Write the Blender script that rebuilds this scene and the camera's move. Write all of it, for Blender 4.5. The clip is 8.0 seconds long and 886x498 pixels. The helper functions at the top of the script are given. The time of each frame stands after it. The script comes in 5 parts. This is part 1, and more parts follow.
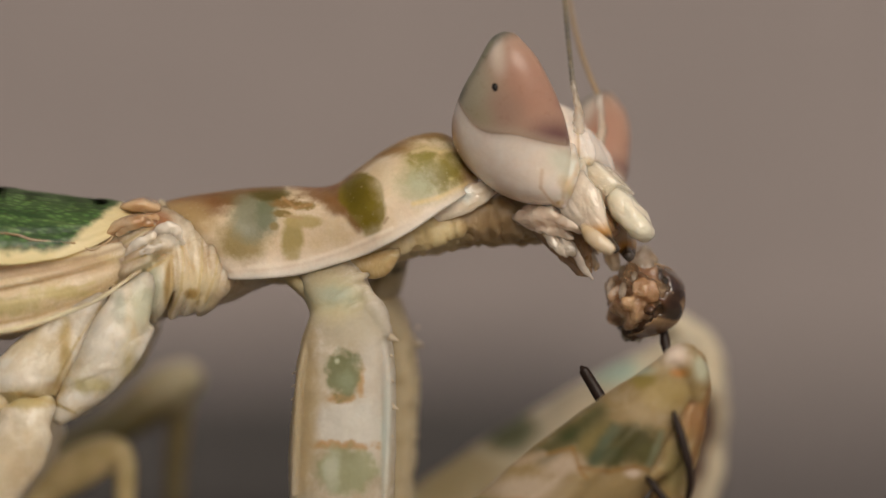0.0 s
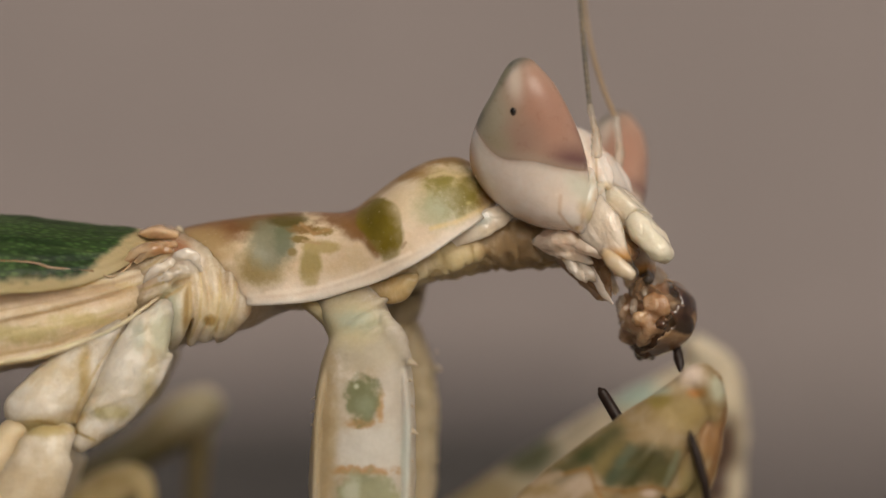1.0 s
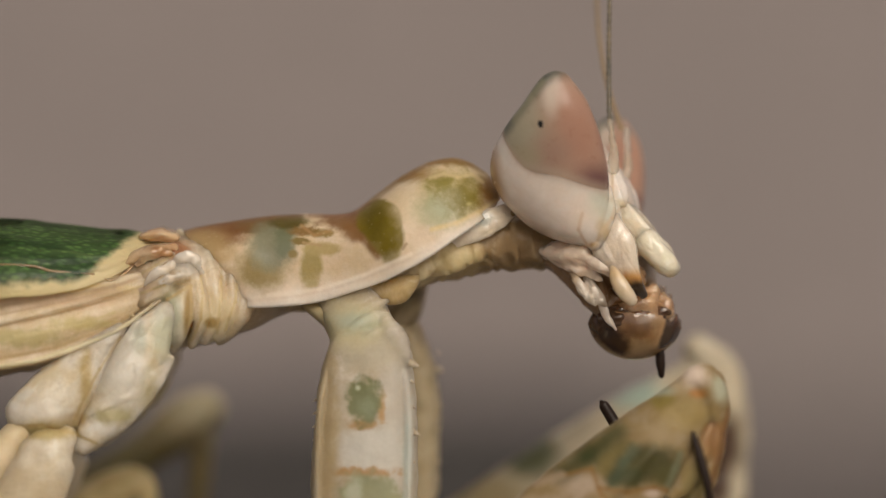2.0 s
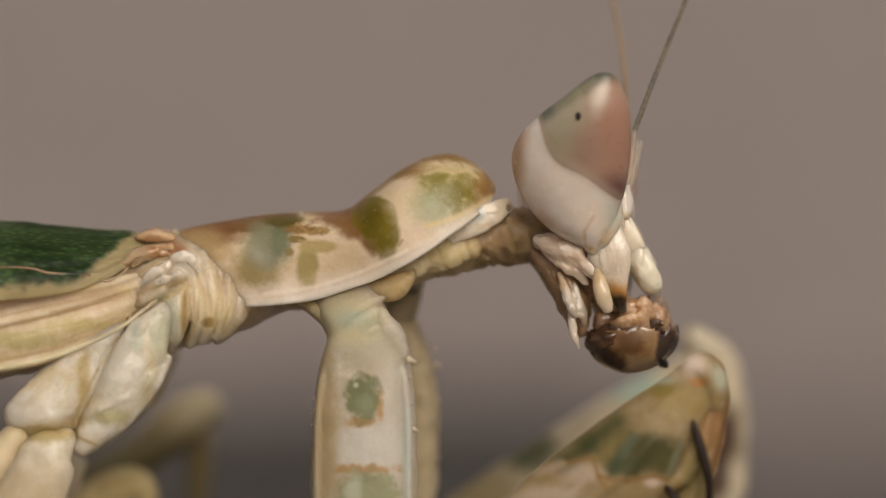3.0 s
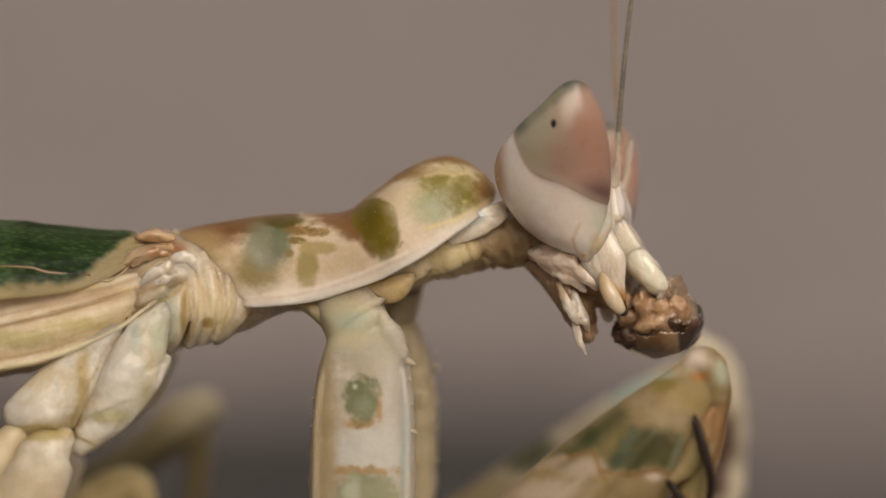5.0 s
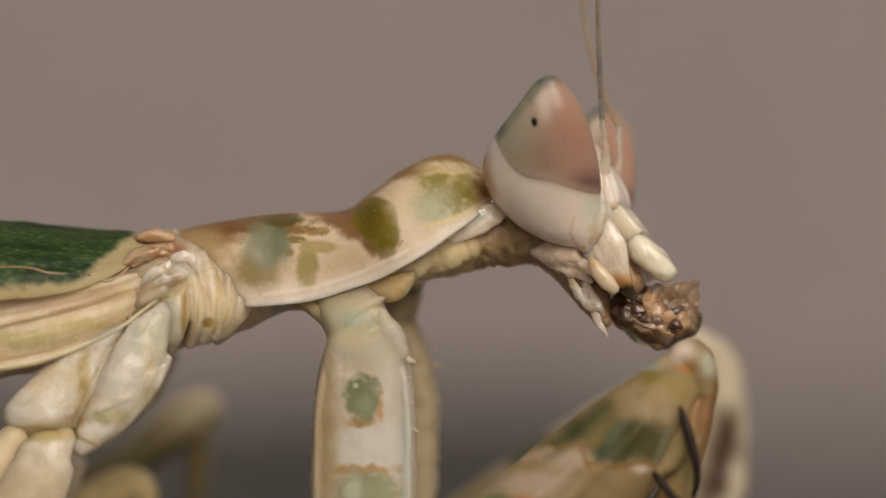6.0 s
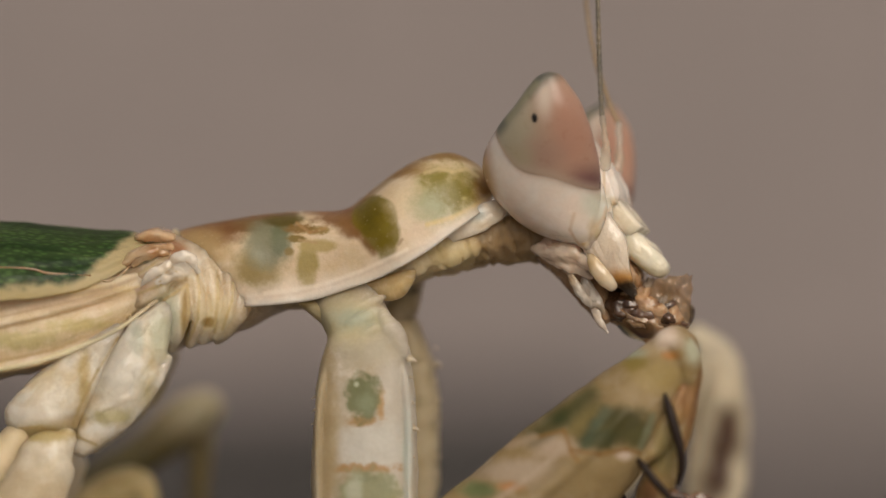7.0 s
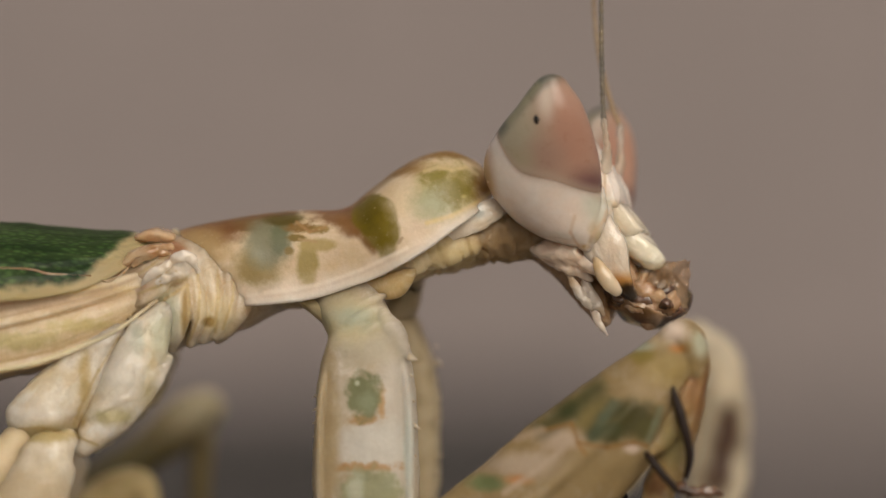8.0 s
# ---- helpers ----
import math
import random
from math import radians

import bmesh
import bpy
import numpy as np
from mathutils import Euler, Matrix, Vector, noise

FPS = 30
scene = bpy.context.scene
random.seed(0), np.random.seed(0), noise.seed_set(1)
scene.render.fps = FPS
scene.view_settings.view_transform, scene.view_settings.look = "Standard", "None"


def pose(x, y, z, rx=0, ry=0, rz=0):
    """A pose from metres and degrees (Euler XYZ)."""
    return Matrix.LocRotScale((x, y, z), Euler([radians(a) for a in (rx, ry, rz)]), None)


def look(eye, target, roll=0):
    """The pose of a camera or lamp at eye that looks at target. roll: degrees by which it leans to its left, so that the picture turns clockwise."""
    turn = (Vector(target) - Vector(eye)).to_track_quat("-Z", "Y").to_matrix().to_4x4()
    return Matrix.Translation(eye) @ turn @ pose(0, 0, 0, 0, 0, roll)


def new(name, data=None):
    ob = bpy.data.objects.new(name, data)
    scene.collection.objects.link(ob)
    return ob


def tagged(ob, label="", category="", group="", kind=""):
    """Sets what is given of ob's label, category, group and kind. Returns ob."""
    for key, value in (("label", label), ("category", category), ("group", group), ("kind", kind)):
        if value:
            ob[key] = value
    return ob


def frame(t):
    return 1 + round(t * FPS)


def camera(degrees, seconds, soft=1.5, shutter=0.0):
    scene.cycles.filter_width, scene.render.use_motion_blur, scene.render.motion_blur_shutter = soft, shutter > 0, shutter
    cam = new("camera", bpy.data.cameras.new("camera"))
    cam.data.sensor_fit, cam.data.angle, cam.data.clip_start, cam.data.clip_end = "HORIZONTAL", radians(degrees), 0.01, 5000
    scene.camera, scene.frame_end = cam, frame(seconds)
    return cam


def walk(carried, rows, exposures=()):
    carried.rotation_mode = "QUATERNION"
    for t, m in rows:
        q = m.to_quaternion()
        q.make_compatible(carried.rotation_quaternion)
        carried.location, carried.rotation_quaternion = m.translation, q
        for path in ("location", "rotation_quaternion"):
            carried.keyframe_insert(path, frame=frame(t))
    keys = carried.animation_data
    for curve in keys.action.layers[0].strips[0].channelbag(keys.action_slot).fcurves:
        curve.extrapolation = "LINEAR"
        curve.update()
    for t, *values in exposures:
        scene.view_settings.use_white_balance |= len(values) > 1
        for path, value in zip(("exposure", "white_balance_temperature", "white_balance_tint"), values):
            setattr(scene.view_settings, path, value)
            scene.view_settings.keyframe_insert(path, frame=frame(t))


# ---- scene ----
MM = 0.001

cam = camera(8.304, 8.0, 1.4)
cam.data.dof.use_dof = True
cam.data.dof.focus_distance = 0.1782
cam.data.dof.aperture_fstop = 23.0
EYE = (0.0, -0.18, 0.0)


def aim(x, z):
    return look(EYE, (x * MM, 0, z * MM))


walk(cam, [(0.0, aim(0.43, -0.9)), (0.1, aim(0.24, -0.7)), (0.2, aim(0.08, -0.6)), (0.3, aim(0.02, -0.38)), (0.4, aim(-0.02, -0.22)), (0.5, aim(-0.05, -0.15)),
           (1.0, aim(-0.1, -0.1)), (1.5, aim(-0.16, -0.05)), (3.0, aim(0, 0)), (8.0, aim(0, 0))],
     ((0.0, -0.84, 6350, 9), (8.0, -0.84, 6350, 9)))

# ---- light ----
SUN_DIR = Vector((0.28, -0.76, 0.58)).normalized()
world = bpy.data.worlds.new("world")
scene.world = world
world.use_nodes = True
wn = world.node_tree.nodes
sky = wn.new("ShaderNodeTexSky")
sky.sky_type = "NISHITA"
sky.sun_disc = False
sky.air_density, sky.dust_density, sky.ozone_density = 0.5, 6.0, 0.0
sky.sun_elevation = math.asin(SUN_DIR.z)
sky.sun_rotation = math.atan2(SUN_DIR.x, SUN_DIR.y)
wn["Background"].inputs["Strength"].default_value = 0.115
world.node_tree.links.new(sky.outputs[0], wn["Background"].inputs["Color"])
sun = new("sun", bpy.data.lights.new("sun", "SUN"))
sun.data.energy = 2.4
sun.data.angle = radians(42)
sun.data.color = (1.0, 0.91, 0.77)
sun.matrix_world = look(SUN_DIR * 2, (0, 0, 0))


# ---- materials ----
class Nodes:
    def __init__(self, name):
        self.mat = bpy.data.materials.new(name)
        self.mat.use_nodes = True
        self.tree = self.mat.node_tree
        self.bsdf = self.tree.nodes["Principled BSDF"]
        self.co = self.add("ShaderNodeTexCoord").outputs["Object"]

    def add(self, kind, **values):
        n = self.tree.nodes.new(kind)
        for k, v in values.items():
            n.inputs[k].default_value = v
        return n

    def join(self, a, b):
        self.tree.links.new(a, b)

    def vec(self, op, a, b):
        n = self.add("ShaderNodeVectorMath")
        n.operation = op
        self.join(a, n.inputs[0])
        if isinstance(b, tuple):
            n.inputs[1].default_value = b
        elif b is not None:
            self.join(b, n.inputs[1])
        return n

    def math(self, op, a, b, c=None):
        n = self.add("ShaderNodeMath")
        n.operation = op
        for i, v in enumerate((a, b, c)):
            if v is None:
                continue
            if isinstance(v, (int, float)):
                n.inputs[i].default_value = v
            else:
                self.join(v, n.inputs[i])
        return n.outputs[0]

    def noise(self, size, detail=4.0, rough=0.55, co=None, stretch=None):
        """Noise with lumps of about size millimetres."""
        n = self.add("ShaderNodeTexNoise", Scale=1000.0 / size, Detail=detail, Roughness=rough)
        src = co or self.co
        if stretch:
            src = self.vec("MULTIPLY", src, stretch).outputs[0]
        self.join(src, n.inputs["Vector"])
        return n.outputs["Fac"]

    def ramp(self, fac, lo, hi):
        n = self.add("ShaderNodeMapRange")
        n.interpolation_type = "SMOOTHSTEP"
        self.join(fac, n.inputs[0])
        n.inputs[1].default_value, n.inputs[2].default_value = lo, hi
        return n.outputs[0]

    def mix(self, fac, a, b, blend="MIX"):
        n = self.add("ShaderNodeMix")
        n.data_type, n.blend_type = "RGBA", blend
        if isinstance(fac, float):
            n.inputs[0].default_value = fac
        else:
            self.join(fac, n.inputs[0])
        for i, v in ((6, a), (7, b)):
            if isinstance(v, tuple):
                n.inputs[i].default_value = (*v, 1)
            else:
                self.join(v, n.inputs[i])
        return n.outputs[2]


def skin(name, base, spots=(), other=None, rough=0.38, sss=0.9, bump=0.28, grain=0.12, vary=0.25, coat=0.0, trans=0.0, pits=0.05, rim=None, depth=1.3, lines=(), clear=1.0, seam=None, gloss=0.25, marble=0.0, flecks=0.0):
    """Insect cuticle: spots of pigment, or of light and shade put into the colour (x, z, half width, half height,
    colour, softness, raggedness) in millimetres, over a mottled base.
    """
    n = Nodes(name)
    big, small = n.noise(1.1, 3), n.noise(grain, 4, 0.6)
    col = n.mix(n.ramp(big, 0.35, 0.7), base, other or tuple(c * (1 - vary) for c in base))
    if marble:
        # whitish clouds under the skin, with ochre seams between them
        warp = n.add("ShaderNodeTexNoise", Scale=1000.0 / 0.9, Detail=5.0, Roughness=0.6, Distortion=1.6)
        n.join(n.co, warp.inputs["Vector"])
        col = n.mix(n.math("MULTIPLY", n.ramp(warp.outputs["Fac"], 0.5, 0.66), marble), col, tuple(min(0.9, 0.35 + c * 0.75) for c in base))
        seamy = n.math("ABSOLUTE", n.math("SUBTRACT", warp.outputs["Fac"], 0.44), 0.0)
        col = n.mix(n.math("MULTIPLY", n.ramp(seamy, 0.035, 0.0), marble * 0.8), col, tuple(c * k for c, k in zip(base, (0.72, 0.62, 0.42))))
    rag = n.math("SUBTRACT", n.noise(0.35, 5, 0.62), 0.5)
    for x, z, rx, rz, colour, soft, ragged in spots:
        d = n.vec("SUBTRACT", n.co, (x * MM, 0, z * MM)).outputs[0]
        d = n.vec("MULTIPLY", d, (1 / (rx * MM), 0, 1 / (rz * MM))).outputs[0]
        d = n.vec("LENGTH", d, None).outputs[1]
        d = n.math("MULTIPLY_ADD", rag, ragged * 2, d)
        f = n.ramp(d, 1 + soft, 1 - soft)
        f = n.math("MULTIPLY", f, 0.92)
        col = n.mix(f, col, colour)
    for way, width, colour in lines:
        for (x0, z0), (x1, z1) in zip(way, way[1:]):
            b = Vector((x1 - x0, 0, z1 - z0)) * MM
            flat = n.vec("MULTIPLY", n.vec("SUBTRACT", n.co, (x0 * MM, 0, z0 * MM)).outputs[0], (1, 0, 1)).outputs[0]
            h = n.math("MULTIPLY", n.vec("DOT_PRODUCT", flat, tuple(b)).outputs[1], 1 / b.length_squared)
            h = n.math("MINIMUM", n.math("MAXIMUM", h, 0.0), 1.0)
            along = n.add("ShaderNodeCombineXYZ")
            n.join(n.math("MULTIPLY", h, b.x), along.inputs[0])
            n.join(n.math("MULTIPLY", h, b.z), along.inputs[2])
            d = n.vec("LENGTH", n.vec("SUBTRACT", flat, along.outputs[0]).outputs[0], None).outputs[1]
            d = n.math("MULTIPLY_ADD", rag, 0.5, n.math("MULTIPLY", d, 1 / (width * MM)))
            col = n.mix(n.math("MULTIPLY", n.ramp(d, 1.9, 0.0), 0.75), col, colour)
    if flecks:
        dots = n.add("ShaderNodeTexVoronoi", Scale=1000.0 / 0.16, Randomness=1.0)
        n.join(n.co, dots.inputs["Vector"])
        some = n.math("MULTIPLY", n.ramp(dots.outputs["Distance"], 0.32, 0.1), n.ramp(n.noise(0.8, 2), 0.5, 0.62))
        col = n.mix(n.math("MULTIPLY", some, flecks), col, (0.74, 0.64, 0.42))
    if seam:
        at = n.add("ShaderNodeAttribute")
        at.attribute_name = "seam"
        d = n.math("ABSOLUTE", n.math("MULTIPLY_ADD", rag, 0.06, at.outputs["Fac"]), 0.0)
        col = n.mix(n.math("MULTIPLY", n.ramp(d, seam[1], 0.0), 0.7), col, seam[2])
        col = n.mix(n.math("MULTIPLY", n.ramp(d, seam[0], 0.0), 0.4), col, (0.42, 0.27, 0.17))
    if rim:
        at = n.add("ShaderNodeAttribute")
        at.attribute_name = "rim"
        edge = n.math("MULTIPLY_ADD", rag, 0.12, at.outputs["Fac"])
        col = n.mix(n.math("MULTIPLY", n.ramp(edge, 0.74, 0.95), 0.8), col, rim)
    fine = n.mix(n.ramp(small, 0.3, 0.75), (0.91, 0.9, 0.87), (1.04, 1.04, 1.04))
    col = n.mix(0.5, col, fine, "MULTIPLY")
    n.join(col, n.bsdf.inputs["Base Color"])
    n.join(n.math("MULTIPLY_ADD", n.noise(0.3, 3), 0.25, rough - 0.12), n.bsdf.inputs["Roughness"])
    b = n.bsdf.inputs
    b["Subsurface Weight"].default_value = sss
    b["Subsurface Radius"].default_value = (0.8, 0.9, 1.0)
    b["Subsurface Scale"].default_value = depth * MM
    b["Specular IOR Level"].default_value = gloss
    b["Coat Weight"].default_value = coat
    b["Coat Roughness"].default_value = 0.06
    b["Transmission Weight"].default_value = trans
    b["Alpha"].default_value = clear
    bp = n.add("ShaderNodeBump", Strength=bump, Distance=pits * MM)
    n.join(n.math("ADD", n.math("MULTIPLY_ADD", n.noise(0.06, 3, 0.6), 0.55, n.noise(0.22, 4, 0.6)), n.math("MULTIPLY", n.noise(0.7, 2), 1.5)), bp.inputs["Height"])
    n.join(bp.outputs[0], b["Normal"])
    return n.mat


def plain(name, a, b, size, rough, bump=0.3, depth=1.0):
    """A dull ground or wall surface."""
    n = Nodes(name)
    col = n.mix(n.ramp(n.noise(size, 6), 0.3, 0.7), a, b)
    col = n.mix(n.ramp(n.noise(size * 0.08, 3), 0.35, 0.7), col, tuple(c * 0.8 for c in a))
    n.join(col, n.bsdf.inputs["Base Color"])
    n.bsdf.inputs["Roughness"].default_value = rough
    bp = n.add("ShaderNodeBump", Strength=bump, Distance=depth * MM)
    n.join(n.noise(size * 0.1, 5), bp.inputs["Height"])
    n.join(bp.outputs[0], n.bsdf.inputs["Normal"])
    return n.mat


CREAM = (0.64, 0.51, 0.33)
OLIVE = (0.19, 0.14, 0.006)

RIDGE_LINES = (
        (((-7.7, 0.64), (-6.35, 0.88), (-5.19, 1.06), (-4.36, 1.12)), 0.12, (0.18, 0.08, 0.02)), (((-4.03, 1.12), (-2.88, 1.16), (-2.38, 1.47)), 0.11, (0.2, 0.08, 0.024)),
        (((-3.04, 0.94), (-2.51, 0.45), (-2.02, -0.12)), 0.1, (0.24, 0.12, 0.04)), (((-2.21, 1.6), (-1.39, 2.2), (-0.56, 2.68), (0.26, 2.81), (1.01, 2.5)), 0.1, (0.24, 0.13, 0.03)),
        (((-1.19, 0.28), (-1.29, 0.12)), 0.04, (0.3, 0.2, 0.1)),
)
SHIELD_LINES = (
        (((-0.53, 2.23), (-0.13, 2.36), (0.26, 2.26), (0.69, 2.35), (1.02, 2.13)), 0.05, (0.6, 0.48, 0.26)),
        (((-0.46, 0.71), (0.26, 0.91), (0.93, 1.24), (1.39, 1.57)), 0.07, (0.66, 0.5, 0.2)),
        (((-4.28, 0.76), (-3.9, 0.48), (-3.45, 0.61)), 0.05, (0.4, 0.24, 0.1)), (((-4.2, 0.26), (-3.7, 0.18)), 0.04, (0.46, 0.32, 0.16)),
)
MARGIN_LINES = (
        (((-5.74, -1.47), (-4.35, -1.32), (-3.03, -0.97), (-1.71, -0.45), (-0.4, 0.18), (0.79, 0.94)), 0.05, (0.56, 0.43, 0.3)),
        (((-5.18, -1.3), (-3.69, -1.1), (-2.37, -0.64), (-1.05, -0.02)), 0.06, (0.84, 0.73, 0.6)),
)
SHIELD_REAR = (
    (-3.04, -1.31, 3.67, 0.43, (0.76, 0.65, 0.53), 0.7, 0.3),
    (-5.52, 0.76, 1.4, 0.33, (0.15, 0.085, 0.018), 0.35, 0.5),
    (-6.93, 0.55, 1.1, 0.47, (0.2, 0.085, 0.025), 0.5, 0.6),
    (-7.17, -0.07, 0.77, 0.67, (0.42, 0.29, 0.13), 0.6, 0.5),
    (-5.42, -0.55, 0.7, 0.63, (0.32, 0.24, 0.09), 0.45, 0.4),
    (-5.12, 0.15, 0.67, 0.7, (0.24, 0.235, 0.15), 0.4, 0.35),
    (-4.76, 0.28, 0.3, 0.5, (0.17, 0.18, 0.1), 0.5, 0.5),
    (-4.69, 0.88, 0.6, 0.23, (0.1, 0.075, 0.008), 0.3, 0.4),
    (-3.95, -0.48, 0.32, 0.67, (0.36, 0.28, 0.09), 0.3, 0.3),
)
SHIELD_SADDLE = (
    (-3.67, 0.08, 0.53, 0.2, (0.44, 0.34, 0.14), 0.4, 0.7),
    (-4.33, 0.3, 0.27, 0.1, (0.22, 0.15, 0.03), 0.4, 0.9),
    (-3.77, 0.55, 0.43, 0.13, (0.26, 0.17, 0.04), 0.4, 1.1),
    (-4.5, -0.08, 0.15, 0.12, (0.26, 0.19, 0.06), 0.4, 0.6),
    (-4.2, 0.61, 0.4, 0.12, (0.24, 0.14, 0.04), 0.4, 1.2),
    (-2.96, 0.98, 0.83, 0.3, (0.2, 0.09, 0.028), 0.35, 0.5),
    (-2.68, 0.68, 0.43, 0.37, (0.22, 0.11, 0.035), 0.4, 0.4),
    (-2, 0.94, 0.67, 0.63, OLIVE, 0.1, 0.12),
    (-1.82, 0.48, 0.57, 0.6, OLIVE, 0.14, 0.12),
)
SHIELD_HUMP = (
    (-1.65, 0.05, 0.3, 0.4, OLIVE, 0.3, 0.12),
    (-2.13, 1.01, 0.33, 0.53, (0.13, 0.095, 0.004), 0.6, 0.3),
    (-1.55, 2.33, 1.1, 0.25, (0.26, 0.14, 0.03), 0.5, 0.5),
    (-0.95, 1.35, 0.5, 0.5, (0.72, 0.6, 0.42), 0.9, 0.5),
    (0.23, 1.59, 0.95, 0.8, (0.42, 0.35, 0.14), 0.6, 0.6),
    (-0.2, 1.3, 0.6, 0.5, (0.38, 0.38, 0.22), 0.8, 0.5),
    (0.45, 1.74, 0.55, 0.5, (0.22, 0.18, 0.03), 0.8, 1.3),
    (-0.23, 2.03, 0.3, 0.26, (0.26, 0.22, 0.05), 0.7, 1.3),
    (0.62, 1.48, 0.07, 0.05, (0.5, 0.42, 0.16), 0.8, 1.0),
    (0.26, 2.8, 1.1, 0.2, (0.24, 0.15, 0.03), 0.6, 0.9),
    (1.25, 1.83, 0.3, 0.6, (0.3, 0.16, 0.04), 0.7, 0.5),
)
# the pale rim colour includes light that would pass through a thin margin
m_pronotum = skin("pronotum_cuticle", (0.66, 0.53, 0.37), SHIELD_REAR + SHIELD_SADDLE + SHIELD_HUMP, rough=0.38, sss=1.0, depth=0.8, coat=0.15, bump=0.25, marble=0.14, flecks=0.15, rim=(0.84, 0.73, 0.6), other=(0.64, 0.5, 0.31), lines=RIDGE_LINES + SHIELD_LINES + MARGIN_LINES)
m_cream = skin("cream_cuticle", CREAM, rough=0.36, other=(0.62, 0.5, 0.3))
m_plate = skin("white_plate", (0.76, 0.68, 0.57), (
    (1.02, 1.04, 0.23, 0.23, (0.5, 0.52, 0.46), 0.7, 0.3),), rough=0.2, other=(0.74, 0.62, 0.46), sss=0.8, depth=0.5, coat=0.5, gloss=0.5)
m_fold = skin("folded_membrane", (0.56, 0.41, 0.2), rough=0.4, other=(0.42, 0.29, 0.12), marble=0.3)
m_neck = skin("neck_membrane", (0.5, 0.37, 0.2), (
    (-5.3, -1.5, 1.3, 0.5, (0.78, 0.64, 0.38), 0.6, 0.3),
    (-1.39, -0.98, 2.5, 0.57, (0.76, 0.62, 0.36), 0.6, 0.3),
    (0.26, -0.15, 0.73, 0.43, (0.62, 0.5, 0.27), 0.6, 0.3),
    # brown neck end, darkened in its colour for the shadow under the head
    (2, 0.26, 0.83, 0.73, (0.3, 0.2, 0.1), 0.7, 0.4)), rough=0.36, other=(0.36, 0.25, 0.12), bump=0.3, marble=0.3)
THORAX_LINES = (((-7.45, -1.06), (-7.4, -1.86), (-7.52, -2.61)),
                ((-7.5, -1.09), (-8.09, -1.46), (-8.55, -2.12), (-7.98, -2.84)),
                ((-7.21, -0.46), (-7.09, -1.28), (-7.13, -2.03), (-7.39, -2.64)),
                ((-6.59, -0.45), (-6.56, -1.44), (-6.67, -2.43)),
                ((-6.09, -0.61), (-6.15, -1.52), (-6.44, -2.35)),
                ((-8.87, -1.3), (-8.21, -1.05), (-7.77, -0.66)),
                ((-7.98, -0.17), (-8.47, -0.47), (-8.99, -0.81)))
LEG_LINES = (((-9.44, -2.59), (-10.02, -3.53), (-10.44, -4.36), (-10.73, -5.07)),
             ((-10.37, -4.96), (-9.63, -4.63), (-8.89, -4.36)),
             ((-9.98, -2.82), (-10.51, -3.49), (-11.06, -4.36)),
             ((-12.53, -5.23), (-11.65, -5.17), (-10.76, -5.39)),
             ((-10.73, -5.07), (-10.59, -5.46), (-10.06, -5.68)),
             ((-8.51, -2.15), (-8.75, -2.48), (-9.21, -2.68)),
             ((-9.04, -3.27), (-8.93, -3.8), (-9.19, -4.33)),
             ((-7.92, -3.26), (-8.54, -3.63), (-8.76, -4.26)),
             ((-12.49, -5.94), (-12.09, -5.52), (-11.26, -5.63)))
m_thorax = skin("thorax_cuticle", (0.703, 0.578, 0.387), (
    (-8, -1.97, 0.4, 0.83, (0.5, 0.5, 0.34), 0.6, 0.3),
    (-7.5, -1.88, 0.13, 0.92, (0.36, 0.23, 0.07), 0.6, 0.4),
    (-6.59, -1.97, 0.5, 0.67, (0.74, 0.6, 0.36), 0.5, 0.3),
    (-6.81, -2.13, 0.2, 0.15, (0.4, 0.26, 0.08), 0.5, 0.4),
    (-7.5, -0.45, 0.47, 0.33, (0.84, 0.74, 0.6), 0.5, 0.3),
    (-9.07, -1.06, 0.67, 0.4, (0.6, 0.42, 0.26), 0.6, 0.4),
    (-7.92, -0.02, 0.43, 0.27, (0.36, 0.15, 0.06), 0.6, 0.4),
    (-9.65, -1.64, 1, 0.23, (0.5, 0.36, 0.2), 0.6, 0.5)), rough=0.36, coat=0.3, other=(0.62, 0.47, 0.3), bump=0.4, depth=2.8, marble=0.45, gloss=0.4, pits=0.09, lines=[(w, 0.045, (0.58, 0.43, 0.2)) for w in THORAX_LINES])
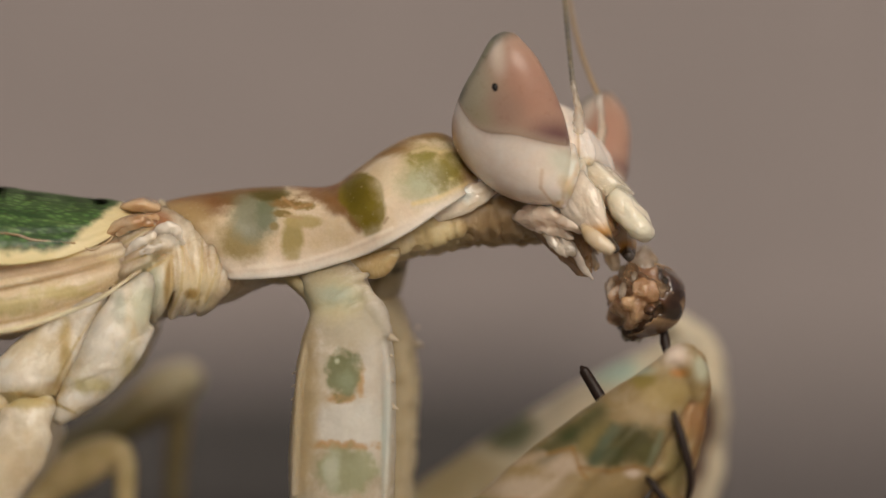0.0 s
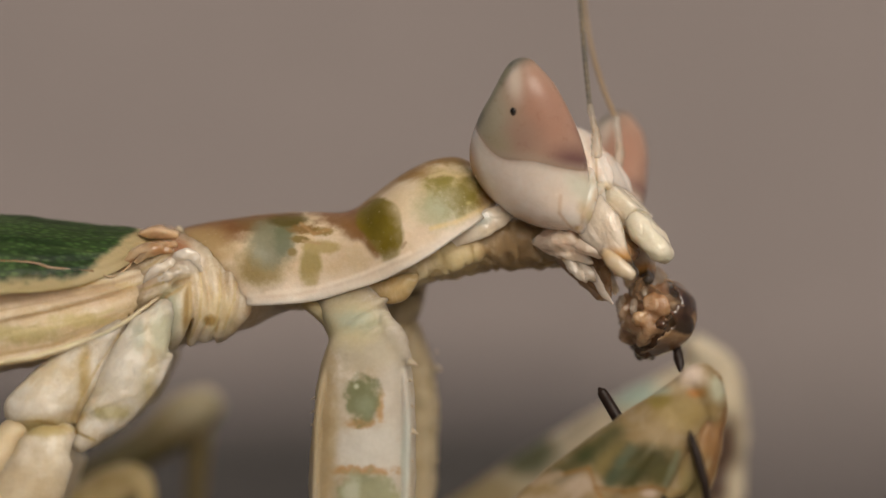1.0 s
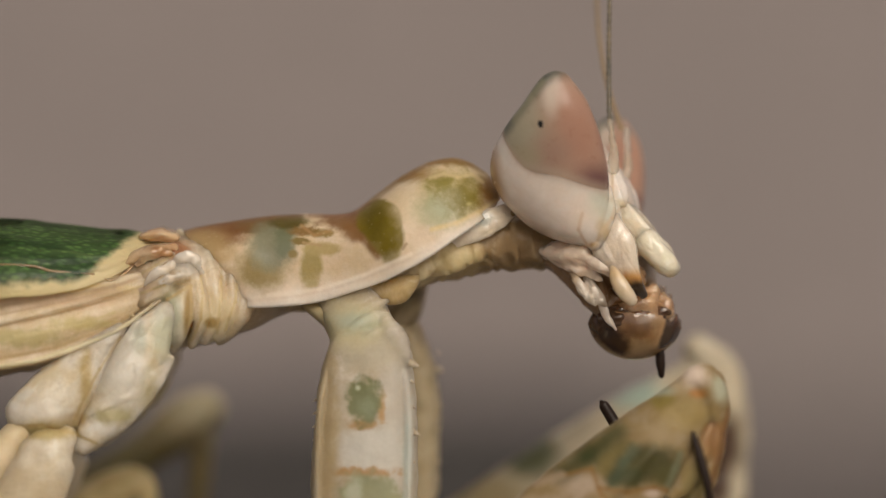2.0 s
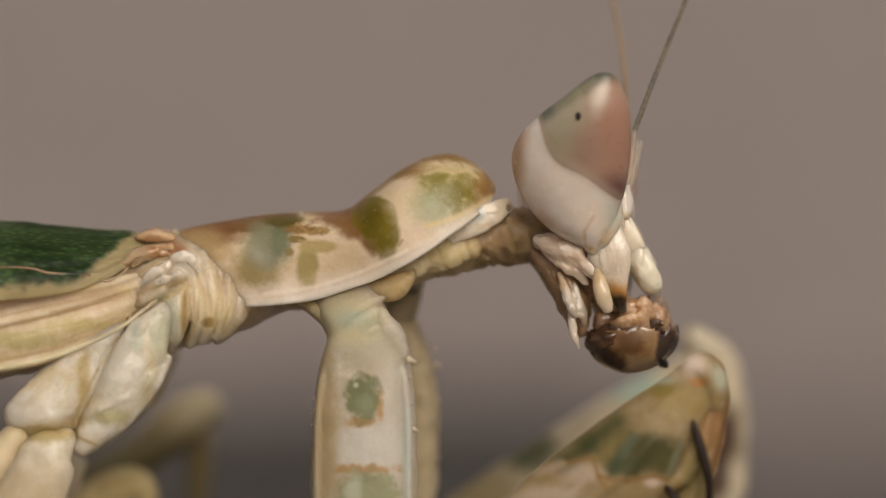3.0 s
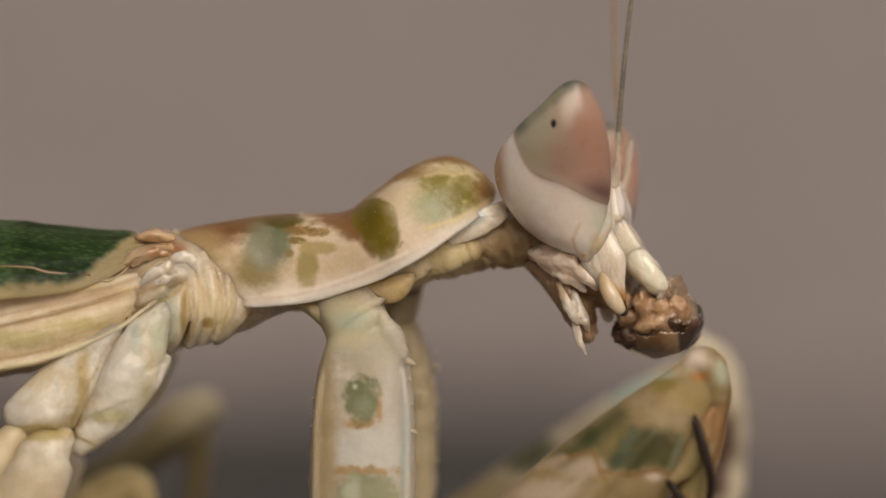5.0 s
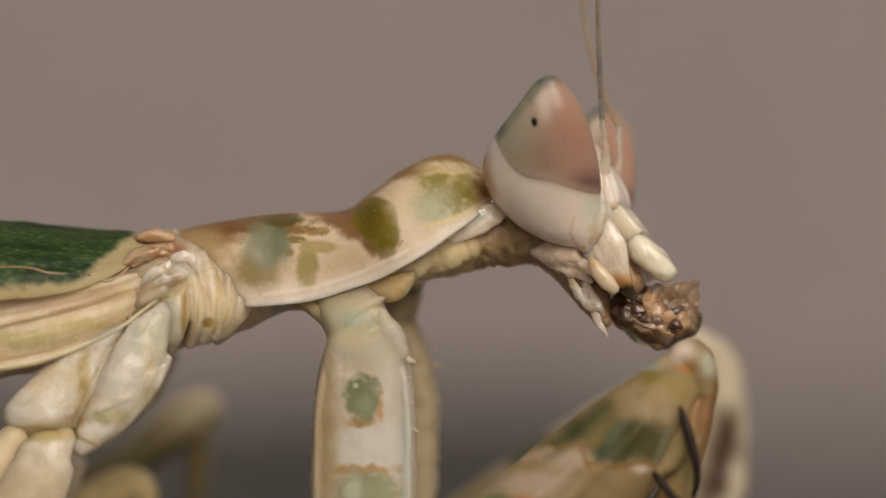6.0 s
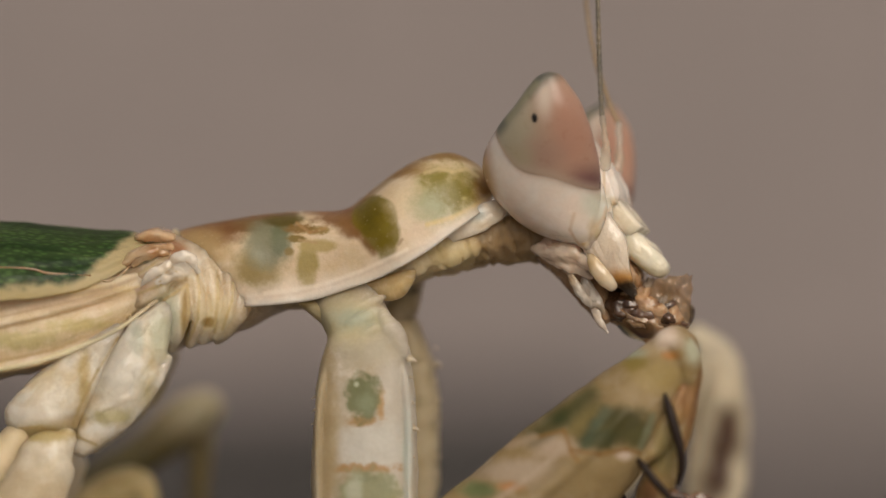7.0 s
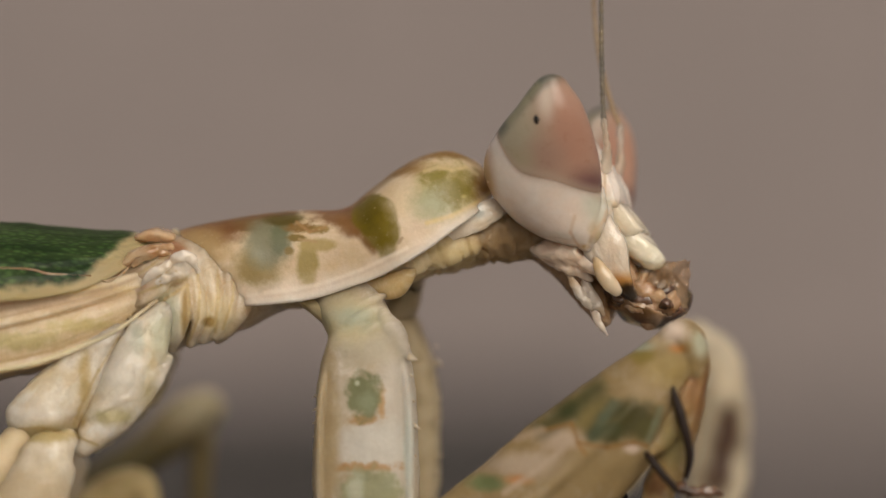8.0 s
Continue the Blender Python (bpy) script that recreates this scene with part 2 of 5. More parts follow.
m_legroot = skin("leg_root_cuticle", (0.83, 0.75, 0.6), (
    (-9.4, -3.62, 0.67, 0.83, (0.68, 0.62, 0.5), 0.6, 0.4),
    (-8.2, -2.46, 0.37, 0.67, (0.5, 0.5, 0.34), 0.6, 0.3),
    (-8.91, -2.63, 0.23, 0.5, (0.5, 0.52, 0.4), 0.6, 0.3),
    (-9.57, -4.86, 0.67, 0.23, (0.46, 0.4, 0.2), 0.6, 0.5),
    (-10.73, -5.02, 0.37, 0.2, (0.5, 0.34, 0.14), 0.6, 0.4),
    (-11.8, -5.4, 1, 0.17, (0.4, 0.27, 0.08), 0.5, 0.4),
    (-10.4, -3.7, 0.17, 1, (0.5, 0.36, 0.14), 0.7, 0.5),
    (-12.2, -7.2, 1.6, 1.3, (0.5, 0.4, 0.25), 0.8, 0.6),
    (-9.2, -3.4, 0.35, 0.8, (0.8, 0.73, 0.6), 0.9, 0.5),
    (-11.6, -4.9, 0.6, 0.4, (0.8, 0.71, 0.56), 0.9, 0.5),
    (-8.5, -4.6, 0.25, 0.9, (0.5, 0.42, 0.22), 0.9, 0.5),
    # olive band at the top of the joint: a shadow painted as colour
    (-11.49, -5.33, 0.75, 0.28, (0.46, 0.36, 0.15), 0.7, 0.5)), rough=0.38, coat=0.25, other=(0.68, 0.55, 0.34), bump=0.4, depth=2.8, marble=0.3, gloss=0.4, pits=0.09, lines=[(w, 0.05, (0.5, 0.36, 0.15)) for w in (LEG_LINES[0], LEG_LINES[3], LEG_LINES[4])])
m_hindwing = skin("hind_wing_membrane", (0.674, 0.54, 0.34), (
    (-11.97, -1.22, 2.83, 0.17, (0.78, 0.62, 0.24), 0.6, 0.3),
    (-11.97, -1.55, 2.5, 0.23, (0.6, 0.45, 0.3), 0.7, 0.3),
    (-9.82, -1.31, 0.83, 0.2, (0.52, 0.38, 0.22), 0.7, 0.3),
    (-12.3, -2.63, 1.17, 0.27, (0.5, 0.42, 0.2), 0.6, 1.0),
    (-10.48, -2.21, 1, 0.2, (0.56, 0.46, 0.22), 0.6, 1.0)), rough=0.36, other=(0.7, 0.57, 0.41), bump=0.5, sss=0.8, marble=0.4, lines=(
        (((-12.85, -3.5), (-11.87, -3.3), (-10.89, -2.96), (-9.58, -2.45), (-8.56, -1.71)), 0.07, (0.82, 0.72, 0.42)),
        (((-12.96, -1.77), (-11.3, -1.44), (-9.65, -1.11), (-8.91, -0.84)), 0.06, (0.46, 0.33, 0.2)), (((-12.96, -2.33), (-11.14, -1.9), (-9.65, -1.47)), 0.04, (0.5, 0.36, 0.2)),
        (((-12.96, -2), (-11.14, -1.6), (-9.65, -1.21)), 0.03, (0.52, 0.38, 0.24)), (((-12.96, -3.29), (-11.3, -2.93), (-9.65, -2.26), (-8.63, -1.64)), 0.05, (0.5, 0.36, 0.18)),
        (((-12.96, -3.72), (-11.3, -3.32), (-9.65, -2.63)), 0.04, (0.46, 0.32, 0.14)), (((-12.46, -2.59), (-11.47, -2.46), (-10.48, -2.21), (-9.65, -1.88)), 0.05, (0.6, 0.5, 0.26))))
m_joint = skin("amber_joint", (0.6, 0.42, 0.25), rough=0.2, coat=0.8, other=(0.38, 0.19, 0.075), depth=0.8)
COXA_UPPER = (
    (-1.39, -4.94, 0.53, 2.5, (0.53, 0.48, 0.4), 0.5, 0.5),
    (-2.05, -2.79, 1, 0.57, (0.44, 0.385, 0.28), 0.6, 0.5),
    (-2.05, -5.74, 1, 0.8, (0.58, 0.55, 0.48), 0.3, 0.5),
    (-2.33, -4.97, 0.47, 0.15, (0.42, 0.25, 0.1), 0.5, 1.6),
    (-1.82, -4.53, 0.12, 0.4, (0.45, 0.29, 0.13), 0.5, 1.6),
    (-2.33, -4.31, 0.48, 0.67, (0.17, 0.18, 0.075), 0.25, 0.8),
    (-2.21, -4.51, 0.23, 0.3, (0.24, 0.26, 0.15), 0.6, 0.8),
    (-2.51, -3.92, 0.07, 0.07, (0.5, 0.5, 0.36), 0.5, 0.3),
)
COXA_LOWER = (
    (-2.13, -6.36, 0.9, 0.13, (0.42, 0.25, 0.1), 0.5, 2.0),
    (-2.13, -7.06, 0.9, 0.67, (0.3, 0.3, 0.17), 0.25, 0.7),
    (-2.55, -7.09, 0.23, 0.5, (0.46, 0.46, 0.34), 0.6, 0.9),
    (-1.02, -5.93, 0.13, 1.5, (0.5, 0.52, 0.44), 0.6, 0.6),
    # tan left border, with the shade of that side put into its colour
    (-3.44, -5.27, 0.37, 2.67, (0.44, 0.34, 0.19), 0.5, 0.5),
    (-2.88, -2.05, 1, 0.67, (0.54, 0.47, 0.28), 0.5, 0.4),
    (-2.6, -2.05, 0.6, 0.3, (0.44, 0.46, 0.34), 0.9, 0.8),
)
m_coxa = skin("fore_coxa_cuticle", (0.5, 0.43, 0.32), COXA_UPPER + COXA_LOWER, rough=0.42, bump=0.35, depth=2.8, marble=0.35, other=(0.42, 0.35, 0.24))
m_coxa_root = skin("coxa_root_membrane", (0.66, 0.54, 0.3), rough=0.4, other=(0.54, 0.42, 0.2), marble=0.2, depth=1.6)
FEMUR_PALE = (
    (2.29, -6.41, 1.3, 0.36, (0.42, 0.33, 0.235), 0.6, 0.5),
    (3.27, -5.67, 0.73, 0.29, (0.45, 0.35, 0.25), 0.6, 0.5),
    (4.49, -6.57, 1.54, 0.49, (0.31, 0.225, 0.105), 0.6, 0.5),
    (5.54, -4.21, 0.46, 0.39, (0.37, 0.275, 0.145), 0.7, 0.5),
    (6.19, -3.64, 0.68, 0.49, (0.36, 0.265, 0.1), 0.6, 0.4),
    (5.95, -2.67, 0.42, 0.36, (0.55, 0.43, 0.26), 0.7, 0.3),
    (6.45, -2.52, 0.33, 0.33, (0.66, 0.54, 0.44), 0.8, 0.3),
    (6.54, -3.06, 0.23, 0.13, (0.44, 0.2, 0.05), 0.7, 0.8),
    (7.22, -2.91, 0.24, 0.39, (0.44, 0.44, 0.32), 0.7, 0.3),
    (5.24, -5.93, 0.23, 0.15, (0.6, 0.48, 0.38), 0.7, 0.6),
    (6.21, -5.54, 0.21, 0.11, (0.5, 0.42, 0.34), 0.7, 0.6),
)
FEMUR_BAND = (
    (4.16, -5.06, 0.68, 0.59, (0.2, 0.155, 0.05), 0.5, 0.5),
    (5.22, -5.06, 0.81, 0.52, (0.07, 0.066, 0.02), 0.5, 0.5),
    (4.49, -5.48, 0.55, 0.28, (0.075, 0.078, 0.03), 0.5, 0.5),
    (5.59, -5.43, 0.36, 0.29, (0.11, 0.1, 0.035), 0.6, 0.5),
)
FEMUR_TIP = (
    (5.5, -3.28, 0.36, 0.21, (0.25, 0.19, 0.05), 0.5, 0.6),
    (5.43, -2.98, 0.36, 0.15, (0.42, 0.44, 0.32), 0.7, 0.4),
    (1.04, -6.94, 0.55, 0.23, (0.14, 0.17, 0.07), 0.6, 0.6),
    (1.95, -6.85, 0.36, 0.13, (0.46, 0.22, 0.08), 0.7, 0.8),
)
m_femur = skin("fore_femur_cuticle", (0.31, 0.225, 0.108), FEMUR_PALE + FEMUR_BAND + FEMUR_TIP, rough=0.42, sss=0.6, depth=0.6, marble=0.16, other=(0.28, 0.198, 0.088), bump=0.5, lines=(
        (((2.62, -5.38), (3.35, -4.89), (4.24, -4.18)), 0.27, (0.04, 0.052, 0.014)),
        (((4.06, -5.61), (4.39, -5.06), (4.68, -4.67)), 0.16, (0.085, 0.105, 0.058)),
        (((5.69, -5.71), (5.89, -5.22), (6.05, -4.78)), 0.09, (0.2, 0.21, 0.13)),
        (((2.73, -5.41), (3.48, -5.22), (3.67, -5.77), (4.49, -5.9), (5.27, -5.77), (5.66, -5.87)), 0.06, (0.26, 0.14, 0.035)),
        (((1.56, -7.22), (2.37, -6.65), (3.27, -5.92)), 0.09, (0.45, 0.35, 0.25)),
        (((1.89, -5.67), (2.62, -5.43)), 0.12, (0.44, 0.33, 0.22)),
        (((3.67, -5.84), (3.87, -6.08)), 0.06, (0.3, 0.16, 0.04))))
m_tibia = skin("fore_tibia_cuticle", (0.35, 0.25, 0.115), (
    (7.02, -4.3, 0.42, 0.65, (0.3, 0.165, 0.07), 0.6, 0.7),
    (6.42, -5.85, 0.36, 0.73, (0.27, 0.215, 0.09), 0.6, 0.6),
    (5.96, -7.02, 0.33, 0.36, (0.2, 0.1, 0.04), 0.6, 0.8),
    ), rough=0.38, other=(0.28, 0.18, 0.07), marble=0.2, lines=(
        (((7.4, -3.57), (7.33, -4.22), (7.17, -4.95), (6.91, -5.69)), 0.09, (0.2, 0.1, 0.04)),))
m_farleg = skin("far_leg_cuticle", (0.58, 0.5, 0.36), (
    (0.9, -7.6, 1.9, 1.1, (0.34, 0.27, 0.14), 0.6, 0.4),
    (2.65, -6.1, 0.9, 0.65, (0.09, 0.1, 0.045), 0.5, 0.4),
    (8.75, -5.62, 0.26, 0.56, (0.07, 0.028, 0.01), 0.35, 0.3),
    (8.52, -6.66, 0.26, 0.69, (0.07, 0.028, 0.01), 0.35, 0.3),
    (5.75, -4.12, 0.9, 0.5, (0.36, 0.45, 0.37), 0.5, 0.4)), rough=0.4, lines=(
        (((8.8, -5.19), (8.66, -5.97), (8.38, -7.1), (8.17, -7.96)), 0.42, (0.06, 0.024, 0.009)),))
m_farcoxa = skin("far_coxa_cuticle", (0.46, 0.38, 0.25), rough=0.42, other=(0.36, 0.29, 0.17))
# olive-brown far legs, with shade and dirt both darkening the base colour
m_walkleg = skin("shaded_walking_leg_cuticle", (0.22, 0.17, 0.075), (
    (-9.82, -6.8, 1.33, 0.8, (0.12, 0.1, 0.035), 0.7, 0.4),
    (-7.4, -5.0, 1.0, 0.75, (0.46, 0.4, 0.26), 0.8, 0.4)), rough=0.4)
m_walkknee = skin("walking_knee_cuticle", (0.78, 0.64, 0.36), rough=0.4, other=(0.6, 0.47, 0.22))
m_head = skin("white_face_cuticle", (0.9, 0.79, 0.69), (
    (0.98, -1.35, 0.2, 0.12, (0.66, 0.44, 0.2), 0.8, 0.5),
    (0.2, -2.6, 0.16, 0.08, (0.5, 0.3, 0.12), 0.7, 0.3),
    (0.75, -1.6, 0.3, 0.5, (0.7, 0.68, 0.55), 0.8, 0.3),
    (0.62, -2.3, 0.16, 0.3, (0.66, 0.5, 0.28), 0.8, 0.4),
    # brown back rim and lower back of the cheek: shading put into the colour
    (-2.3, -0.2, 0.3, 1.3, (0.5, 0.3, 0.17), 0.9, 0.1),
    (-1.55, -2.15, 0.4, 0.25, (0.66, 0.47, 0.32), 0.9, 0.1)), rough=0.22, other=(0.88, 0.75, 0.64), sss=1.0, vary=0.1, bump=0.15, depth=1.5, marble=0.12, seam=(0.05, 0.2, (0.78, 0.62, 0.51)), coat=0.25, gloss=0.5, grain=0.3, lines=(
        (((0.18, -1.77), (-0.04, -2.2), (0.03, -2.55), (0.22, -2.74)), 0.045, (0.72, 0.54, 0.38)), (((1.06, -1.36), (0.87, -1.89), (0.48, -2.34), (0.17, -2.72)), 0.045, (0.72, 0.55, 0.36)),
        (((0.81, 0.3), (0.83, -0.4), (0.8, -1.1)), 0.04, (0.66, 0.5, 0.32))))
m_face = skin("face_plate_cuticle", (0.84, 0.73, 0.58), rough=0.18, other=(0.76, 0.66, 0.48), sss=0.9, bump=0.4, coat=0.8, depth=1.0, gloss=0.5)
m_labrum = skin("labrum_cuticle", (0.84, 0.75, 0.59), rough=0.22, other=(0.82, 0.75, 0.56), sss=0.8, bump=0.15, coat=0.4, depth=1.0, gloss=0.5)
m_mandible = skin("mandible_cuticle", (0.77, 0.65, 0.51), (
    (1.05, -3.74, 0.9, 0.3, (0.5, 0.24, 0.04), 0.7, 0.2),
    (1.5, -4.15, 1.3, 0.44, (0.008, 0.006, 0.005), 0.3, 0.15)), rough=0.18, coat=0.9, bump=0.4, pits=0.08, gloss=0.5, depth=1.0)
m_palp = skin("palp_cuticle", (0.74, 0.57, 0.38), rough=0.22, other=(0.62, 0.42, 0.22), coat=0.6, gloss=0.5)
m_lip = skin("lip_feeler_cuticle", (0.74, 0.62, 0.48), rough=0.2, other=(0.5, 0.32, 0.17), coat=0.8, gloss=0.5)
m_maxilla = skin("maxilla_cuticle", (0.82, 0.65, 0.5), rough=0.18, other=(0.76, 0.58, 0.44), coat=0.8, sss=1.0, bump=0.4, pits=0.05, gloss=0.4, depth=0.6)
m_labium = skin("labium_cuticle", (0.34, 0.2, 0.1), rough=0.25, other=(0.46, 0.3, 0.18), coat=0.5)
m_eye = skin("compound_eye", (0.43, 0.33, 0.245), (
    (-1.35, 0.6, 1.2, 1.5, (0.36, 0.32, 0.23), 0.9, 0.1),
    (0.05, 2.3, 0.5, 0.32, (0.1, 0.11, 0.085), 0.8, 0.1),
    (0.55, 0.4, 0.75, 1.6, (0.4, 0.215, 0.15), 0.8, 0.1),
    (-0.3, -0.15, 0.5, 0.5, (0.35, 0.22, 0.165), 0.9, 0.15),
    (0.85, -1.0, 0.55, 0.45, (0.15, 0.07, 0.068), 0.8, 0.1),
    # narrow pale streak below the tip: a highlight painted into the eye colour
    (-0.05, 1.65, 0.2, 0.6, (0.62, 0.52, 0.43), 0.95, 0.1),
    (-1.2, -0.1, 0.5, 0.3, (0.36, 0.3, 0.2), 0.9, 0.1)), rough=0.3, bump=0.03, vary=0.06, coat=0.2, sss=0.4, grain=0.05, depth=0.5, seam=(0.05, 0.34, (0.44, 0.33, 0.25)), lines=(
        (((-2.05, 0.55), (-1.6, 1.05), (-1.08, 1.5), (-0.6, 1.92), (-0.25, 2.2), (0.1, 2.32)), 0.3, (0.08, 0.095, 0.075)), (((-1.2, 1.1), (-0.7, 1.6), (-0.3, 1.95)), 0.14, (0.3, 0.28, 0.18)),
        (((1.2, 0.9), (1.1, 0.0), (1.15, -0.7)), 0.1, (0.36, 0.2, 0.15))))
m_black = skin("black_cuticle", (0.012, 0.009, 0.008), rough=0.3)
m_spine = skin("dark_spine", (0.022, 0.012, 0.008), rough=0.45, other=(0.02, 0.012, 0.008), sss=0.2, depth=0.3)
m_antenna = skin("antenna_cuticle", (0.085, 0.075, 0.05), rough=0.4, other=(0.2, 0.15, 0.08), grain=0.08)
m_antenna_pale = skin("tan_antenna_cuticle", (0.26, 0.17, 0.08), rough=0.35, other=(0.34, 0.24, 0.13), grain=0.08)
m_scape = skin("antenna_base_cuticle", (0.82, 0.76, 0.64), rough=0.22, coat=0.4, other=(0.7, 0.58, 0.4), trans=0.5, sss=0.5, clear=0.6)
m_shell = skin("prey_shell", (0.6, 0.36, 0.165), (
    (1.0, -0.55, 0.36, 0.28, (0.012, 0.009, 0.009), 0.25, 0.2),
    (-0.7, -0.62, 0.52, 0.34, (0.035, 0.017, 0.01), 0.4, 0.4),
    (1.25, -0.2, 0.2, 0.5, (0.04, 0.018, 0.01), 0.4, 0.4),
    (0.1, -1.0, 0.4, 0.14, (0.18, 0.085, 0.03), 0.6, 0.6),
    (1.2, 0.35, 0.35, 0.6, (0.03, 0.016, 0.012), 0.5, 0.3)), rough=0.16, coat=1.0, other=(0.36, 0.18, 0.07), bump=0.15, sss=0.8, depth=0.8, gloss=0.5)
m_flesh = skin("prey_flesh", (0.56, 0.35, 0.19), (
    (-0.55, 0.1, 0.2, 0.25, (0.2, 0.09, 0.035), 0.8, 0.8),
    (0.35, -0.35, 0.25, 0.2, (0.26, 0.12, 0.05), 0.8, 0.8),
    (0.75, 0.4, 0.2, 0.3, (0.24, 0.11, 0.045), 0.8, 0.8)), rough=0.14, coat=1.0, other=(0.27, 0.125, 0.045), sss=1.0, bump=0.5, pits=0.16, depth=1.0, marble=0.15, gloss=0.5)
m_scrap = skin("prey_scrap", (0.15, 0.07, 0.027), rough=0.18, coat=1.0, other=(0.045, 0.02, 0.009), sss=0.8, bump=0.3, pits=0.08, depth=0.8, gloss=0.5)
m_dark = skin("prey_dark", (0.04, 0.02, 0.01), rough=0.2, coat=1.0, other=(0.09, 0.045, 0.022), sss=0.1, bump=0.4, pits=0.1)
m_film = skin("prey_film", (0.6, 0.42, 0.25), rough=0.14, coat=1.0, other=(0.36, 0.2, 0.08), sss=0.0, trans=0.3, bump=0.8, pits=0.12, clear=0.52, gloss=0.5)
m_wet = skin("prey_membrane", (0.7, 0.56, 0.42), rough=0.1, coat=1.0, other=(0.46, 0.31, 0.18), sss=0.6, trans=0.35, bump=0.8, pits=0.16, clear=0.75, gloss=0.5)


def wing_green():
    """Leathery green forewing with rows of cells along its length, and a cream front margin."""
    n = Nodes("forewing_green")
    veins = n.noise(0.5, 4, 0.6, stretch=(0.12, 1, 1.4))
    cells = n.add("ShaderNodeTexVoronoi", Scale=6500.0)
    n.join(n.vec("MULTIPLY", n.co, (0.55, 1, 1)).outputs[0], cells.inputs["Vector"])
    col = n.mix(n.ramp(veins, 0.3, 0.7), (0.034, 0.08, 0.018), (0.1, 0.18, 0.05))
    streak = n.noise(0.3, 3, 0.5, stretch=(0.05, 1, 1.2))
    col = n.mix(n.math("MULTIPLY", n.ramp(streak, 0.58, 0.68), 0.7), col, (0.17, 0.26, 0.08))
    net = n.mix(n.ramp(cells.outputs["Distance"], 0.15, 0.6), (1.5, 1.5, 1.4), (0.5, 0.55, 0.5))
    col = n.mix(0.8, col, net, "MULTIPLY")
    rag = n.math("SUBTRACT", n.noise(0.5, 4), 0.5)
    sep = n.add("ShaderNodeSeparateXYZ")
    n.join(n.co, sep.inputs[0])
    low = n.math("ADD", sep.outputs["Z"], n.math("MULTIPLY", rag, 0.0005))
    slope = n.math("MULTIPLY_ADD", sep.outputs["X"], -0.05, low)
    col = n.mix(n.ramp(slope, -0.0003, -0.0006), col, (0.66, 0.54, 0.26))
    tip = n.math("ADD", sep.outputs["X"], n.math("MULTIPLY", sep.outputs["Z"], -1.1))
    tip = n.math("ADD", tip, n.math("MULTIPLY", rag, 0.0006))
    col = n.mix(n.ramp(tip, -0.0098, -0.0094), col, (0.74, 0.62, 0.34))
    n.join(col, n.bsdf.inputs["Base Color"])
    n.bsdf.inputs["Roughness"].default_value = 0.42
    n.bsdf.inputs["Subsurface Weight"].default_value = 0.1
    n.bsdf.inputs["Subsurface Scale"].default_value = 0.0003
    bp = n.add("ShaderNodeBump", Strength=0.6, Distance=0.06 * MM)
    n.join(n.math("ADD", veins, n.math("MULTIPLY", cells.outputs["Distance"], 0.5)), bp.inputs["Height"])
    n.join(bp.outputs[0], n.bsdf.inputs["Normal"])
    return n.mat


m_tegmen = wing_green()
m_ground = plain("grey_slate", (0.12, 0.106, 0.1), (0.146, 0.128, 0.121), 30, 0.7)
m_dark_slab = plain("dark_slab", (0.058, 0.053, 0.05), (0.074, 0.067, 0.063), 8, 0.9)
m_wall = plain("grey_plaster", (0.282, 0.242, 0.229), (0.308, 0.264, 0.25), 60, 0.85, 0.2)


# ---- shapes ----
def smooth_rows(rows, steps):
    """Catmull-Rom through the rows, steps to a stretch."""
    a = [np.array(r, float) for r in rows]
    a = [2 * a[0] - a[1]] + a + [2 * a[-1] - a[-2]]
    out = []
    for i in range(1, len(a) - 2):
        p0, p1, p2, p3 = a[i - 1:i + 3]
        for k in range(steps):
            t = k / steps
            out.append(0.5 * (2 * p1 + (p2 - p0) * t + (2 * p0 - 5 * p1 + 4 * p2 - p3) * t * t + (3 * p1 - p0 - 3 * p2 + p3) * t ** 3))
    out.append(a[-2])
    return out


def skin_rings(bm, rings, closed=True):
    """Faces between rings of points, with the two ends closed."""
    rows = [[bm.verts.new(p) for p in ring] for ring in rings]
    k = len(rows[0])
    for r0, r1 in zip(rows, rows[1:]):
        for j in range(k if closed else k - 1):
            bm.faces.new((r0[j], r0[(j + 1) % k], r1[(j + 1) % k], r1[j]))
    if closed:
        bm.faces.new(rows[0][::-1])
        bm.faces.new(rows[-1])


def tube(rows, steps=6, seg=28, bm=None, lumps=0.0, lump_size=0.4, folds=0.0, fold_size=0.3, square=2.0):
    """A rounded limb along rows of x, y, z, half thickness, half depth, in millimetres. lumps and folds roughen it."""
    bm = bm or bmesh.new()
    pts = smooth_rows(rows, steps)
    # rounded ends
    def cap(p, q):
        d = Vector(p[:3]) - Vector(q[:3])
        d.normalize()
        r = min(p[3], p[4])
        return [np.array([*(Vector(p[:3]) + d * r * s), p[3] * c, p[4] * c]) for s, c in ((0.35, 0.93), (0.65, 0.74), (0.85, 0.5), (0.97, 0.2))]
    pts = cap(pts[0], pts[1])[::-1] + pts + cap(pts[-1], pts[-2])
    rings, run = [], 0.0
    for i, p in enumerate(pts):
        a, b = pts[max(i - 1, 0)], pts[min(i + 1, len(pts) - 1)]
        t = (Vector(b[:3]) - Vector(a[:3])).normalized()
        side = Vector((0, 1, 0)) - t * t.y
        side.normalize()
        up = side.cross(t)
        run += (Vector(p[:3]) - Vector(pts[max(i - 1, 0)][:3])).length
        ring = []
        for j in range(seg):
            an = 2 * math.pi * j / seg
            c, s = math.cos(an), math.sin(an)
            if square != 2.0:
                c, s = math.copysign(abs(c) ** (2 / square), c), math.copysign(abs(s) ** (2 / square), s)
